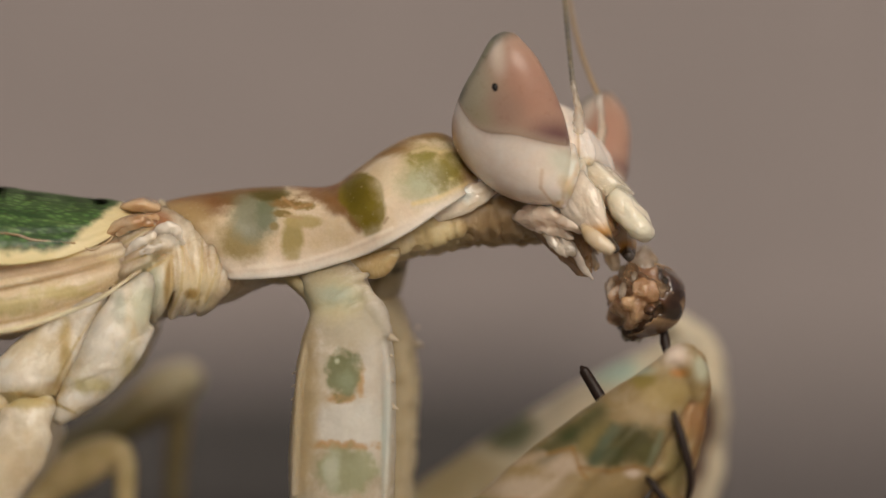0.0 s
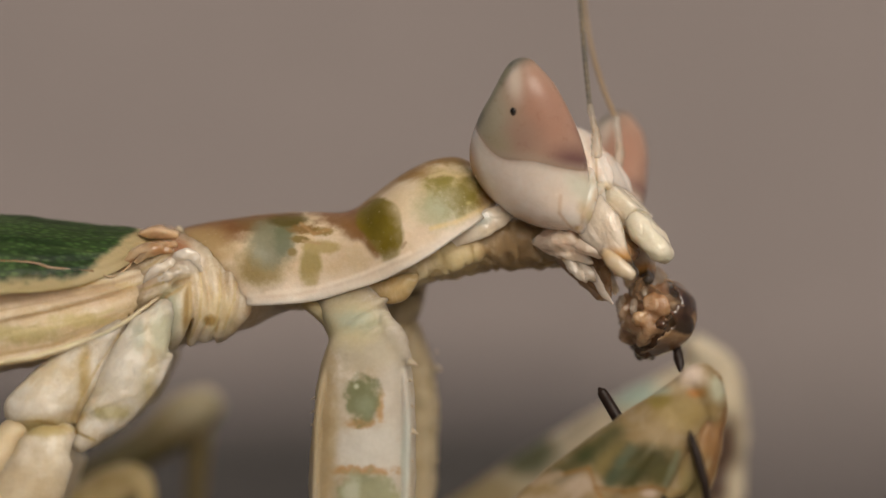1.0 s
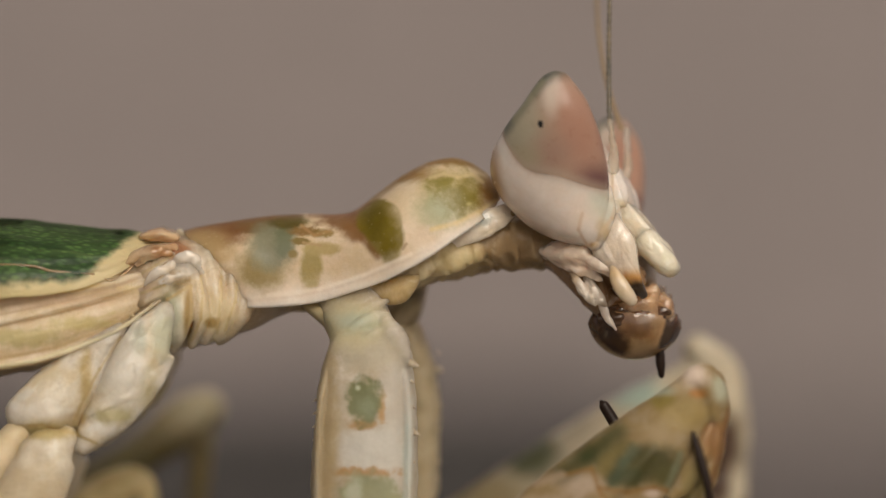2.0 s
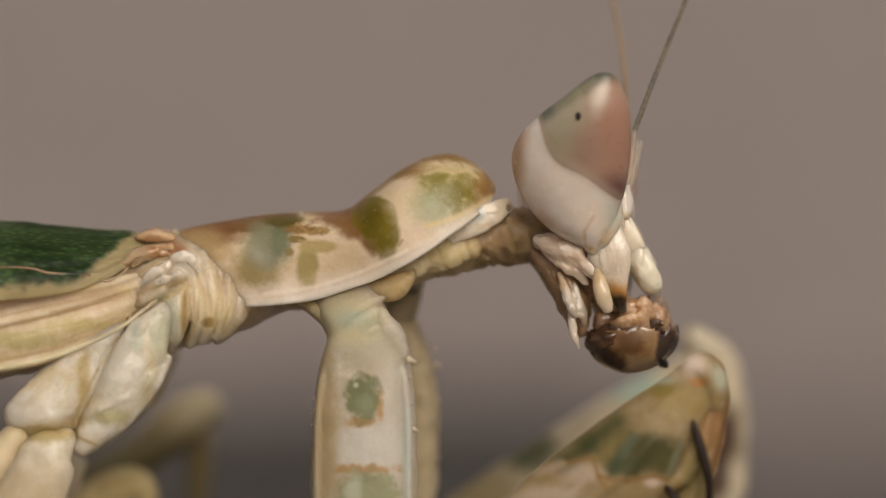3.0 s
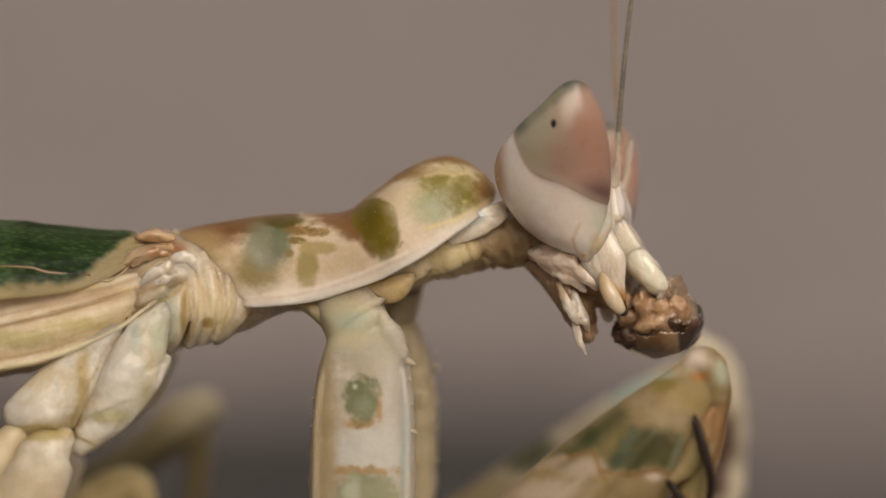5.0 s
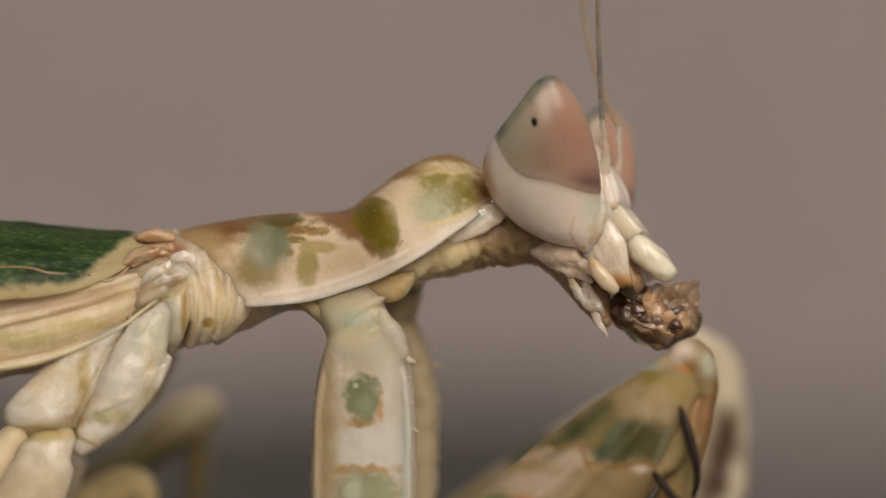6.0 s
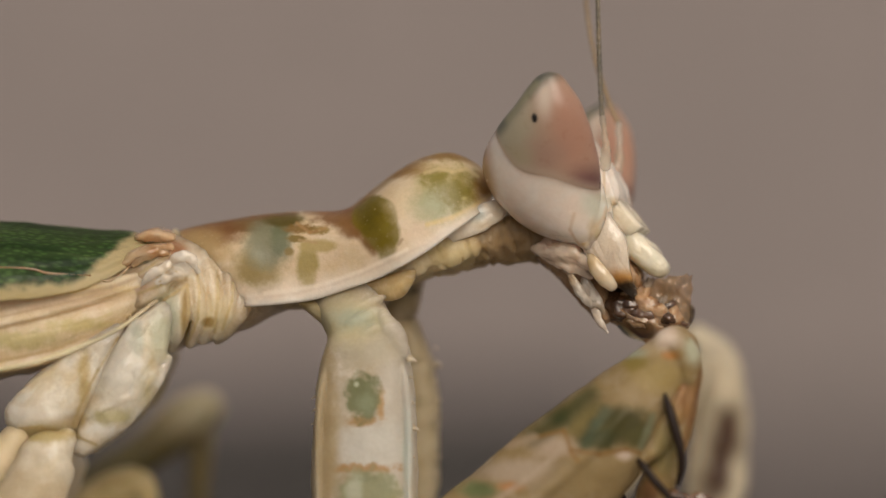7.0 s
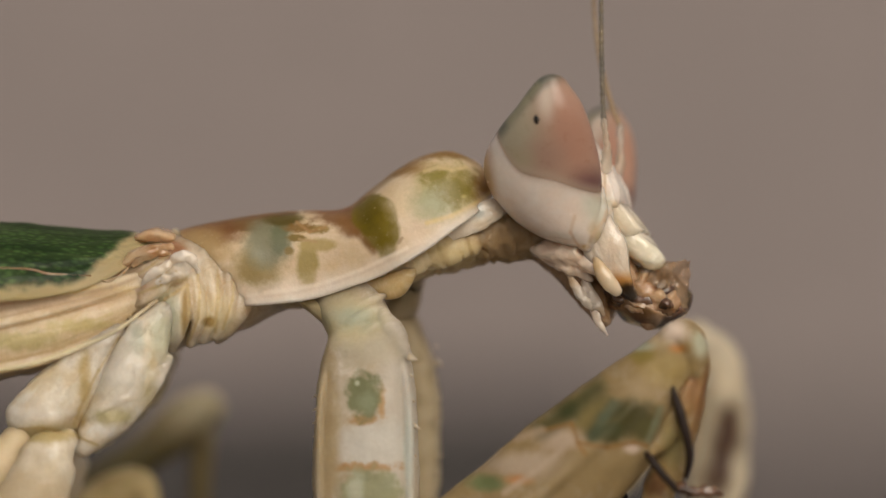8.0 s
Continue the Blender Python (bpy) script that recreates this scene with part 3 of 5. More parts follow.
            q = Vector(p[:3]) + up * (c * max(p[3], 0.004)) + side * (s * max(p[4], 0.004))
            out = (up * c + side * s)
            if lumps:
                q += out * lumps * noise.noise(q / lump_size)
            if folds:
                q += out * folds * (noise.noise(Vector((run / fold_size, 2.0 * c, 2.0 * s))) - 0.1)
            ring.append(q)
        rings.append(ring)
    skin_rings(bm, rings)
    return bm


def cone(bm, p, d, length, r, seg=8):
    """A small pointed spine."""
    p, d = Vector(p), Vector(d).normalized()
    a = d.orthogonal().normalized()
    b = d.cross(a)
    rings = []
    for s, k in ((-0.15, 1.1), (0.2, 0.9), (0.55, 0.6), (0.85, 0.28), (1.0, 0.05)):
        rings.append([p + d * (s * length) + (a * math.cos(j * 2 * math.pi / seg) + b * math.sin(j * 2 * math.pi / seg)) * (r * k) for j in range(seg)])
    skin_rings(bm, rings)


def weld(bms, voxel=0.06, rounds=6):
    """Grows lobes drawn in millimetres into one skin with soft creases between them."""
    bm = bmesh.new()
    for b in bms:
        me = bpy.data.meshes.new("lobe")
        bmesh.ops.recalc_face_normals(b, faces=b.faces)
        b.to_mesh(me)
        b.free()
        bm.from_mesh(me)
        bpy.data.meshes.remove(me)
    me = bpy.data.meshes.new("lobes")
    bm.to_mesh(me)
    bm.free()
    ob = new("lobes", me)
    md = ob.modifiers.new("one", "REMESH")
    md.mode, md.voxel_size = "VOXEL", voxel
    sm = ob.modifiers.new("soft", "SMOOTH")
    sm.factor, sm.iterations = 0.5, rounds
    out = bpy.data.meshes.new_from_object(ob.evaluated_get(bpy.context.evaluated_depsgraph_get()))
    bm = bmesh.new()
    bm.from_mesh(out)
    bpy.data.objects.remove(ob)
    bpy.data.meshes.remove(me)
    bpy.data.meshes.remove(out)
    return bm


def crease(bm, amp, size, along=(1, 0, 0), stretch=2.5, seed=0.0, low=1e3):
    """Crumples a skin with sharp valleys that run along one way, fading out above the height low."""
    bm.normal_update()
    along = Vector(along).normalized()
    moves = []
    for v in bm.verts:
        q = v.co - along * v.co.dot(along) * (1 - 1 / stretch)
        q = q / size + Vector((seed, 0, 0))
        r = 1 - 2.2 * abs(noise.noise(q)) - 0.9 * abs(noise.noise(q * 2.3))
        moves.append(v.normal * min(1.0, max(0.0, (low - v.co.z) * 1.4)) * (-amp * max(r, -0.6) * max(r, 0.0) + amp * 0.3 * noise.noise(q * 0.6)))
    for v, m in zip(bm.verts, moves):
        v.co += m
    return bm


def groove(bm, lines, deep, wide):
    """Overlaps the skin like plates along lines of x, z: it drops sharply on one side of each line."""
    bm.normal_update()
    for v in bm.verts:
        down = 0.0
        for way in lines:
            for k, ((x0, z0), (x1, z1)) in enumerate(zip(way, way[1:])):
                bx, bz = x1 - x0, z1 - z0
                px, pz = v.co.x - x0, v.co.z - z0
                h = (px * bx + pz * bz) / (bx * bx + bz * bz)
                if not -0.1 < h < 1.1:
                    continue
                size = math.hypot(bx, bz)
                off = (px * bz - pz * bx) / size
                fade = min(1.0, (k + h + 0.1) * 1.6, (len(way) - 1 - k - h + 0.1) * 1.6)
                if 0 <= off < 4 * wide:
                    down = max(down, fade * math.exp(-off / wide))
        v.co -= v.normal * deep * down
    return bm


def flip(rows):
    return [(r[0], -r[1], *r[2:]) for r in rows]


def part(name, bm, material, parent=None, label=""):
    """Links bm, drawn in millimetres, as one smooth mesh object."""
    bmesh.ops.recalc_face_normals(bm, faces=bm.faces)
    for v in bm.verts:
        v.co *= MM
    for f in bm.faces:
        f.smooth = True
    me = bpy.data.meshes.new(name)
    bm.to_mesh(me)
    bm.free()
    me.materials.append(material)
    ob = new(name, me)
    ob.parent = parent
    return tagged(ob, label)


# ---- the setting ----
GROUND_Z = -13.0


def slab(name, x0, x1, y0, y1, z0, z1, material, label, category):
    bm = bmesh.new()
    bmesh.ops.create_cube(bm, size=1)
    for v in bm.verts:
        v.co = ((x0 + x1) / 2 + v.co.x * (x1 - x0), (y0 + y1) / 2 + v.co.y * (y1 - y0), (z0 + z1) / 2 + v.co.z * (z1 - z0))
    bmesh.ops.bevel(bm, geom=bm.edges[:], offset=2.0, segments=2, affect="EDGES")
    ob = part(name, bm, material)
    for f in ob.data.polygons:
        f.use_smooth = False
    return tagged(ob, label, category, "", "structure")


slab("ground", -300000, 300000, -300000, 300000, GROUND_Z - 100, GROUND_Z, m_ground, "grey slate ground, out of focus", "ground")
# low dark slab, added to make the lower left background darker
cloth = slab("cloth", -140, 10, 44, 130, GROUND_Z, GROUND_Z + 6.0, m_dark_slab, "low dark slab lying on the ground, added to darken the lower background", "cloth")
cloth["kind"] = ""
slab("wall_north", -1500, 1500, 270, 330, GROUND_Z - 20, 1500, m_wall, "plain warm grey plastered wall, out of focus", "wall")

# ---- the mantis ----
mantis = new("mantis")
mantis.location = (0, 0, GROUND_Z * MM)
ROOT = Matrix.Translation((0, 0, -GROUND_Z * MM))
tagged(mantis, "cream and green flower mantis eating its prey", "mantis")


def limb(name, bm, material, label="", parent=None):
    """A part of the mantis, drawn in the place's own millimetres."""
    ob = part(name, bm, material, parent or mantis, label)
    if parent is None:
        ob.matrix_basis = ROOT
    return ob


def saddle(rows, seg=40, steps=8):
    """The neck shield: an arched roof over rows of ridge x, z, margin x, z and half width, with a keeled lower margin."""
    rings, edges = [], []
    for k, (xt, zt, xb, zb, w) in enumerate(smooth_rows(rows, steps)):
        ring = []
        for j in range(seg):
            a = j / seg * 2 - 1
            s = -1 if a < 0 else 1
            u = abs(a)
            if u < 0.8:
                v = u / 0.8
                dome = min(v / 0.82, 1.0)
                flare = max(0.0, (v - 0.74) / 0.26)
                h = (0.26 + 0.74 * max(0.0, math.cos(dome * math.pi / 2)) ** 0.9) * (1 - flare)
                y = w * (0.9 * math.sin(dome * math.pi / 2) ** 0.85 + 0.1 * flare ** 1.3 - 0.02 * math.exp(-((v - 0.9) / 0.05) ** 2))
            else:
                v = (u - 0.8) / 0.2
                h = 0.03 + 0.2 * v ** 0.7
                y = w * (0.97 - 0.92 * v ** 0.8)
            x = xb + (xt - xb) * h
            z = zb + (zt - zb) * h
            q = Vector((x, s * y, z))
            q += Vector((0, s, 0.3)) * 0.05 * noise.noise(q / 0.7)
            ring.append(q)
            edges.append(min(u / 0.8, 1.0))
        rings.append(ring)
    bm = bmesh.new()
    skin_rings(bm, rings)
    layer = bm.verts.layers.float.new("rim")
    for v, e in zip(bm.verts, edges):
        v[layer] = e
    return bm


shield = limb("neck_shield", saddle((
    (-7.8, 0.53, -5.72, -1.74, 1.75), (-7.26, 0.69, -5.35, -1.74, 1.9), (-6.35, 0.86, -4.61, -1.69, 2.0), (-5.19, 1.04, -3.62, -1.54, 2.0), (-4.03, 1.12, -2.63, -1.21, 2.1),
    (-2.96, 1.16, -1.72, -0.86, 2.35), (-2.25, 1.62, -1.06, -0.51, 2.6), (-1.39, 2.28, -0.4, -0.12, 2.5), (-0.56, 2.71, 0.26, 0.36, 2.25), (0.26, 2.84, 0.86, 0.81, 1.9),
    (1.01, 2.5, 1.26, 1.16, 1.4), (1.36, 2.15, 1.45, 1.49, 1.0), (1.52, 1.97, 1.55, 1.69, 0.6))), m_pronotum, "mottled cream, olive and rust neck shield")
# pale rim along the back edge of the shield
rows = [(-7.89, -0.3, 0.52, 0.08, 0.1), (-7.3, -1.0, 0.0, 0.12, 0.08), (-6.6, -1.45, -0.74, 0.11, 0.08), (-6.0, -1.55, -1.38, 0.08, 0.07), (-5.76, -1.5, -1.6, 0.05, 0.07)]
for k in (1, -1):
    limb("shield_rim", tube(rows if k > 0 else flip(rows), 6, 14), m_cream, "", shield)
under = [
    tube([(-6.07, 0, -0.98, 0.83, 1.5), (-4.4, 0, -0.98, 0.83, 1.6), (-2.73, 0, -0.65, 0.83, 1.8), (-1.4, 0, -0.35, 0.83, 1.9), (-0.07, 0, 0.18, 0.83, 1.7), (1.1, 0, 0.68, 0.67, 1.3)], 5, 28),
    tube([(-1.57, 0, -0.48, 0.43, 1.3), (-0.73, 0, -0.23, 0.6, 1.4), (0.27, 0, 0.05, 0.8, 1.4), (1.27, 0, 0.38, 0.87, 1.35), (2.27, 0, 0.43, 0.87, 1.2), (3.18, 0, 0.43, 0.83, 1.0)], 10, 32, folds=0.16, fold_size=0.28)]
for rows in ([(-0.23, -1.3, 0.02, 0.08, 0.12), (0.6, -1.35, 0.48, 0.2, 0.14), (1.34, -1.35, 0.93, 0.27, 0.15), (1.85, -1.15, 1.24, 0.17, 0.15)],
             [(-0.81, -1.2, -0.48, 0.3, 0.25), (0.02, -1.35, -0.22, 0.4, 0.3), (0.84, -1.25, 0.08, 0.37, 0.3)],
             [(-1.39, -1.5, -0.73, 0.23, 0.2), (-0.81, -1.6, -0.48, 0.37, 0.25), (-0.31, -1.5, -0.23, 0.23, 0.2)]):
    under += [tube(rows, 5, 18), tube(flip(rows), 5, 18)]
limb("neck", crease(weld(under, 0.05, 3), 0.09, 0.5, (0.3, 0, -0.95), 5, 2.0), m_neck, "wrinkled brown and cream neck")

# smooth white plates between shield and head, and a thin fold below the shield
for k in (1, -1):
    rows = [(-0.9, -1.4, -0.28, 0.07, 0.06), (0.1, -1.5, 0.34, 0.24, 0.1), (0.95, -1.5, 0.8, 0.38, 0.12), (1.55, -1.35, 1.14, 0.34, 0.12), (1.95, -1.1, 1.36, 0.2, 0.08)]
    limb("neck_plate", crease(weld([tube(rows if k > 0 else flip(rows), 6, 20, lumps=0.03, lump_size=0.25)], 0.03, 2), 0.02, 0.3, (0.8, 0, 0.6), 3), m_plate, "smooth bluish white neck plate")

# middle body with the leg roots
lobes = [tube([(-12.38, 0, -2.27, 1.03, 2.3), (-11.05, 0, -2.01, 1.2, 2.3), (-9.38, 0, -1.52, 1.47, 2.35), (-8.05, 0, -1.27, 1.67, 2.15), (-6.97, 0, -1.1, 1.63, 1.85), (-6.06, 0, -0.95, 1.43, 1.6), (-5.06, 0, -0.71, 1.2, 1.5), (-3.98, 0, -0.36, 1.17, 1.5)], 6, 36, lumps=0.04, lump_size=0.6)]
FRONT_LOBES = (
    [(-5.91, -0.6, -0.28, 0.23, 0.3), (-5.79, -1.1, -1.03, 0.3, 0.4), (-5.94, -1.35, -1.74, 0.31, 0.4), (-6.3, -1.2, -2.31, 0.23, 0.35), (-6.54, -0.8, -2.61, 0.13, 0.3)],
    [(-6.53, -0.9, -0.12, 0.2, 0.3), (-6.27, -1.45, -1.03, 0.23, 0.38), (-6.29, -1.6, -1.81, 0.25, 0.38), (-6.62, -1.3, -2.51, 0.18, 0.32)],
    [(-7.02, -1.2, -0.21, 0.2, 0.3), (-6.72, -1.7, -1.03, 0.25, 0.38), (-6.68, -1.8, -1.87, 0.26, 0.38), (-6.99, -1.35, -2.61, 0.18, 0.32)],
    [(-7.47, -1.45, -0.33, 0.17, 0.3), (-7.21, -1.95, -1.09, 0.21, 0.34), (-7.13, -2, -1.94, 0.23, 0.34), (-7.38, -1.5, -2.71, 0.17, 0.3)],
    [(-8.01, -1.9, -0.39, 0.15, 0.3), (-7.61, -2, -0.4, 0.23, 0.3), (-7.28, -1.85, -0.76, 0.16, 0.3)],
    [(-7.5, -2, -1.04, 0.16, 0.2), (-7.78, -2.25, -1.75, 0.49, 0.3), (-7.89, -2.2, -2.36, 0.43, 0.3), (-7.92, -1.9, -2.84, 0.2, 0.25)],
)
REAR_LOBES = (
    [(-8.96, -1.9, -1.44, 0.16, 0.3), (-8.42, -2.15, -1.1, 0.26, 0.35), (-7.91, -2.2, -0.8, 0.23, 0.35), (-7.6, -2.05, -0.76, 0.15, 0.3)],
    [(-9.08, -2, -1.73, 0.12, 0.2), (-8.64, -2.25, -1.46, 0.16, 0.25), (-8.12, -2.3, -1.19, 0.15, 0.25)],
    [(-9.56, -1.45, -1.28, 0.2, 0.35), (-9, -1.7, -0.94, 0.36, 0.4), (-8.51, -1.85, -0.56, 0.26, 0.4), (-7.99, -1.7, -0.14, 0.15, 0.3)],
)
for rows in FRONT_LOBES + REAR_LOBES:
    for k in (1, -1):
        lobes.append(tube(rows if k > 0 else flip(rows), 6, 20, lumps=0.04, lump_size=0.4))
limb("thorax", groove(crease(weld(lobes, 0.045, 4), 0.03, 0.35, (0.35, 0, -0.9), 5), THORAX_LINES, 0.04, 0.14), m_thorax, "cream creased middle body")
for rows in ([(-9.44, -1.8, -0.54, 0.1, 0.2), (-9, -1.9, -0.21, 0.18, 0.3), (-8.51, -1.85, -0.08, 0.23, 0.35), (-8.06, -1.6, 0.02, 0.17, 0.3)],
             [(-8.94, -0.9, 0.35, 0.13, 0.4), (-8.45, -0.8, 0.41, 0.23, 0.6), (-8.04, -0.7, 0.35, 0.17, 0.4)]):
    for k in (1, -1):
        limb("wing_hinge", crease(tube(rows if k > 0 else flip(rows), 8, 24, lumps=0.06, lump_size=0.35), 0.04, 0.3, (1, 0, 0.3), 3), m_joint, "shiny amber wing hinge")

for rows, mat in (([(-7.96, -2.25, -0.47, 0.07, 0.06), (-7.66, -2.35, -0.23, 0.2, 0.1), (-7.33, -2.3, -0.33, 0.16, 0.1), (-7.14, -2.1, -0.66, 0.07, 0.06)], m_plate),
                  ([(-8.78, -2.2, -1.05, 0.07, 0.06), (-8.45, -2.35, -0.74, 0.16, 0.1), (-8.02, -2.35, -0.5, 0.13, 0.1), (-7.87, -2.2, -0.33, 0.05, 0.06)], m_plate),
                  ([(-9.03, -2, -0.48, 0.07, 0.06), (-8.76, -2.1, -0.18, 0.2, 0.12), (-8.37, -2.1, -0.08, 0.2, 0.12), (-8.04, -2, -0.17, 0.08, 0.08)], m_joint),
                  ([(-8.57, -2.35, -1.21, 0.05, 0.06), (-8.24, -2.45, -0.96, 0.13, 0.1), (-7.85, -2.45, -0.79, 0.12, 0.1), (-7.53, -2.3, -0.79, 0.05, 0.06)], m_plate)):
    for k in (1, -1):
        limb("hinge_plate", crease(tube(rows if k > 0 else flip(rows), 8, 20, lumps=0.06, lump_size=0.2), 0.03, 0.2, (0.8, 0, 0.5), 3), mat, "glossy plate beside the wing hinge")

# middle and hind legs down to the ground
for k in (1, -1):
    def turn(rows):
        return rows if k > 0 else flip(rows)
    limb("mid_coxa", groove(crease(weld([
        tube(turn([(-7.95, -2.1, -1.7, 0.2, 0.4), (-8.24, -2.25, -2.03, 0.44, 0.5), (-8.65, -2.4, -2.69, 0.69, 0.58), (-8.97, -2.45, -3.44, 0.84, 0.6), (-9.52, -2.5, -4.3, 0.74, 0.58), (-10, -2.5, -5.09, 0.61, 0.55), (-10.49, -2.5, -5.79, 0.3, 0.45)]), 6, 28, lumps=0.07, lump_size=0.4, square=2.8),
        tube(turn([(-8.9, -2.7, -2.81, 0.2, 0.25), (-9.08, -2.85, -3.43, 0.46, 0.3), (-9.45, -2.85, -4.12, 0.46, 0.3), (-9.99, -2.8, -4.88, 0.33, 0.28)]), 6, 28, lumps=0.07, lump_size=0.4, square=2.8),
        tube(turn([(-7.99, -2.45, -3.18, 0.13, 0.2), (-8.5, -2.6, -4.09, 0.21, 0.25), (-9.18, -2.6, -4.88, 0.23, 0.25), (-10.03, -2.55, -5.66, 0.15, 0.22)]), 6, 28, lumps=0.07, lump_size=0.4, square=2.8),
        tube(turn([(-8.56, -2.45, -2.2, 0.1, 0.2), (-8.88, -2.6, -2.58, 0.2, 0.25), (-9.2, -2.65, -3.02, 0.13, 0.22)]), 6, 28, lumps=0.07, lump_size=0.4, square=2.8)], 0.05, 4), 0.035, 0.45, (-0.6, 0, -0.8), 3.5), LEG_LINES, 0.07, 0.2), m_legroot, "pale creased leg root")
    limb("mid_femur", tube(turn([(-10.97, -2.75, -5.52, 0.36, 0.4), (-11.35, -2.9, -5.91, 0.79, 0.55), (-11.66, -3, -6.57, 0.95, 0.6), (-12.14, -3.1, -7.39, 0.98, 0.65), (-13.52, -3.6, -9.34, 0.78, 0.6), (-15.3, -4.5, -11.59, 0.49, 0.45), (-16.29, -6, -12.39, 0.19, 0.25)]), 8, 32, lumps=0.06, lump_size=0.5), m_legroot, "pale walking leg")
    limb("hind_coxa", groove(crease(weld([
        tube(turn([(-9.51, -2.2, -2.38, 0.26, 0.4), (-10.07, -2.3, -2.99, 0.53, 0.55), (-10.68, -2.4, -3.75, 0.79, 0.62), (-11.36, -2.4, -4.48, 0.95, 0.65), (-11.98, -2.4, -5.15, 0.95, 0.6)]), 6, 28, lumps=0.07, lump_size=0.4, square=2.8),
        tube(turn([(-9.73, -2.5, -2.82, 0.12, 0.2), (-10.2, -2.75, -3.74, 0.26, 0.28), (-10.52, -2.75, -4.51, 0.25, 0.28), (-10.75, -2.65, -5.13, 0.15, 0.22)]), 6, 28, lumps=0.07, lump_size=0.4, square=2.8),
        tube(turn([(-10.86, -2.75, -3.81, 0.23, 0.25), (-11.37, -2.85, -4.47, 0.52, 0.3), (-11.79, -2.85, -4.9, 0.49, 0.3), (-12.32, -2.7, -5.14, 0.26, 0.25)]), 6, 28, lumps=0.07, lump_size=0.4, square=2.8)], 0.05, 4), 0.035, 0.45, (-0.6, 0, -0.8), 3.5, 5.0), LEG_LINES, 0.07, 0.2), m_legroot, "pale creased leg root")
    limb("hind_femur", tube(turn([(-12.39, -2.6, -5.57, 0.5, 0.5), (-13.5, -3, -6.87, 0.73, 0.6), (-15.38, -4, -9.11, 0.6, 0.5), (-17.46, -6, -11.58, 0.37, 0.4), (-18.33, -7, -12.45, 0.2, 0.25)]), 6, 24, lumps=0.09), m_cream, "pale walking leg")

# abdomen and wings
limb("abdomen", tube([(-28.07, 0, -2.65, 1, 1.2), (-24.73, 0, -2.65, 1.83, 2.4), (-18.9, 0, -2.48, 2.08, 3.0), (-14.73, 0, -2.32, 1.83, 2.9), (-11.73, 0, -1.98, 1.5, 2.5), (-9.73, 0, -1.48, 1.1, 1.9)], 8, 36, lumps=0.06, folds=0.05), m_cream, "cream abdomen")


def sheet(rows, arc, thick, seg=24, steps=10):
    """A bent shell over rows of ridge z and margin z and y along x."""
    bm = bmesh.new()
    rings = []
    for x, zr, xm, zm, y in smooth_rows(rows, steps):
        ring = []
        for j in range(seg + 1):
            v = j / seg
            a = v * math.pi / 2
            q = Vector((x + (xm - x) * v, -y * math.sin(a) ** arc, zm + (zr - zm) * (1 - v ** 1.4)))
            q.y -= 0.03 * math.sin(v * 34)
            q.z += 0.03 * noise.noise(q / 0.8)
            ring.append(q)
        rings.append(ring)
    skin_rings(bm, rings, False)
    bmesh.ops.solidify(bm, geom=bm.faces[:], thickness=thick)
    return bm


wing = [(-27.5, -0.98, -27.5, -2.63, 1.0), (-22.87, 0.18, -22.87, -2.63, 2.6), (-17.09, 0.71, -17.09, -1.97, 3.5), (-12.96, 0.76, -12.96, -1.56, 3.45), (-11.8, 0.68, -11.97, -1.5, 3.25), (-10.81, 0.58, -10.81, -1.3, 2.9), (-9.9, 0.51, -9.82, -0.94, 2.45), (-9.4, 0.5, -9.29, -0.64, 2.0), (-8.91, 0.38, -8.91, -0.35, 1.4), (-8.63, 0.25, -8.63, -0.12, 1.0)]
for k in (1, -1):
    bm = sheet(wing, 0.8, 0.06)
    for v in bm.verts:
        v.co.y *= k
        v.co.z += 0.06 if k > 0 else 0
        v.co.y += -0.02 if k > 0 else 0.06
    ob = limb("forewing", bm, m_tegmen, "green leathery forewing with cream margin")
    for rows in ([(-19.39, -3.3, -0.8, 0.03, 0.03), (-12.86, -3.1, -0.54, 0.03, 0.03), (-11.4, -2.95, -0.71, 0.04, 0.04), (-10.26, -2.6, -0.77, 0.03, 0.04)],
                 [(-10.06, -2.55, -0.86, 0.03, 0.05), (-9.69, -2.4, -0.93, 0.04, 0.06), (-9.27, -2.02, -0.63, 0.04, 0.06), (-8.99, -1.6, -0.2, 0.04, 0.06)]):
        limb("wing_vein", tube(rows if k > 0 else flip(rows), 8, 10), m_joint, "", ob)
# pale hind wings folded along the side
UPPER_FOLDS = (
    [(-24.42, -2.3, -3.44, 1.33, 0.4), (-16.15, -2.75, -2.45, 1.4, 0.4), (-12.87, -2.7, -2.2, 1.4, 0.4), (-11.08, -2.45, -1.96, 1.17, 0.35), (-9.62, -2.15, -1.5, 0.72, 0.3), (-8.5, -1.95, -1.02, 0.3, 0.2)],
    [(-22.71, -2.75, -3.27, 0.3, 0.2), (-16.13, -2.9, -1.82, 0.36, 0.24), (-12.86, -2.84, -1.69, 0.34, 0.24), (-11.07, -2.6, -1.41, 0.3, 0.22), (-9.77, -2.28, -1.1, 0.26, 0.2), (-8.6, -1.95, -0.73, 0.16, 0.15)],
    [(-22.7, -2.9, -3.92, 0.08, 0.12), (-16.12, -3.1, -2.54, 0.1, 0.12), (-12.84, -3.08, -2.15, 0.1, 0.12), (-11.06, -2.82, -1.72, 0.1, 0.12), (-9.6, -2.42, -1.3, 0.08, 0.12), (-8.71, -2.1, -0.97, 0.07, 0.1)],
)
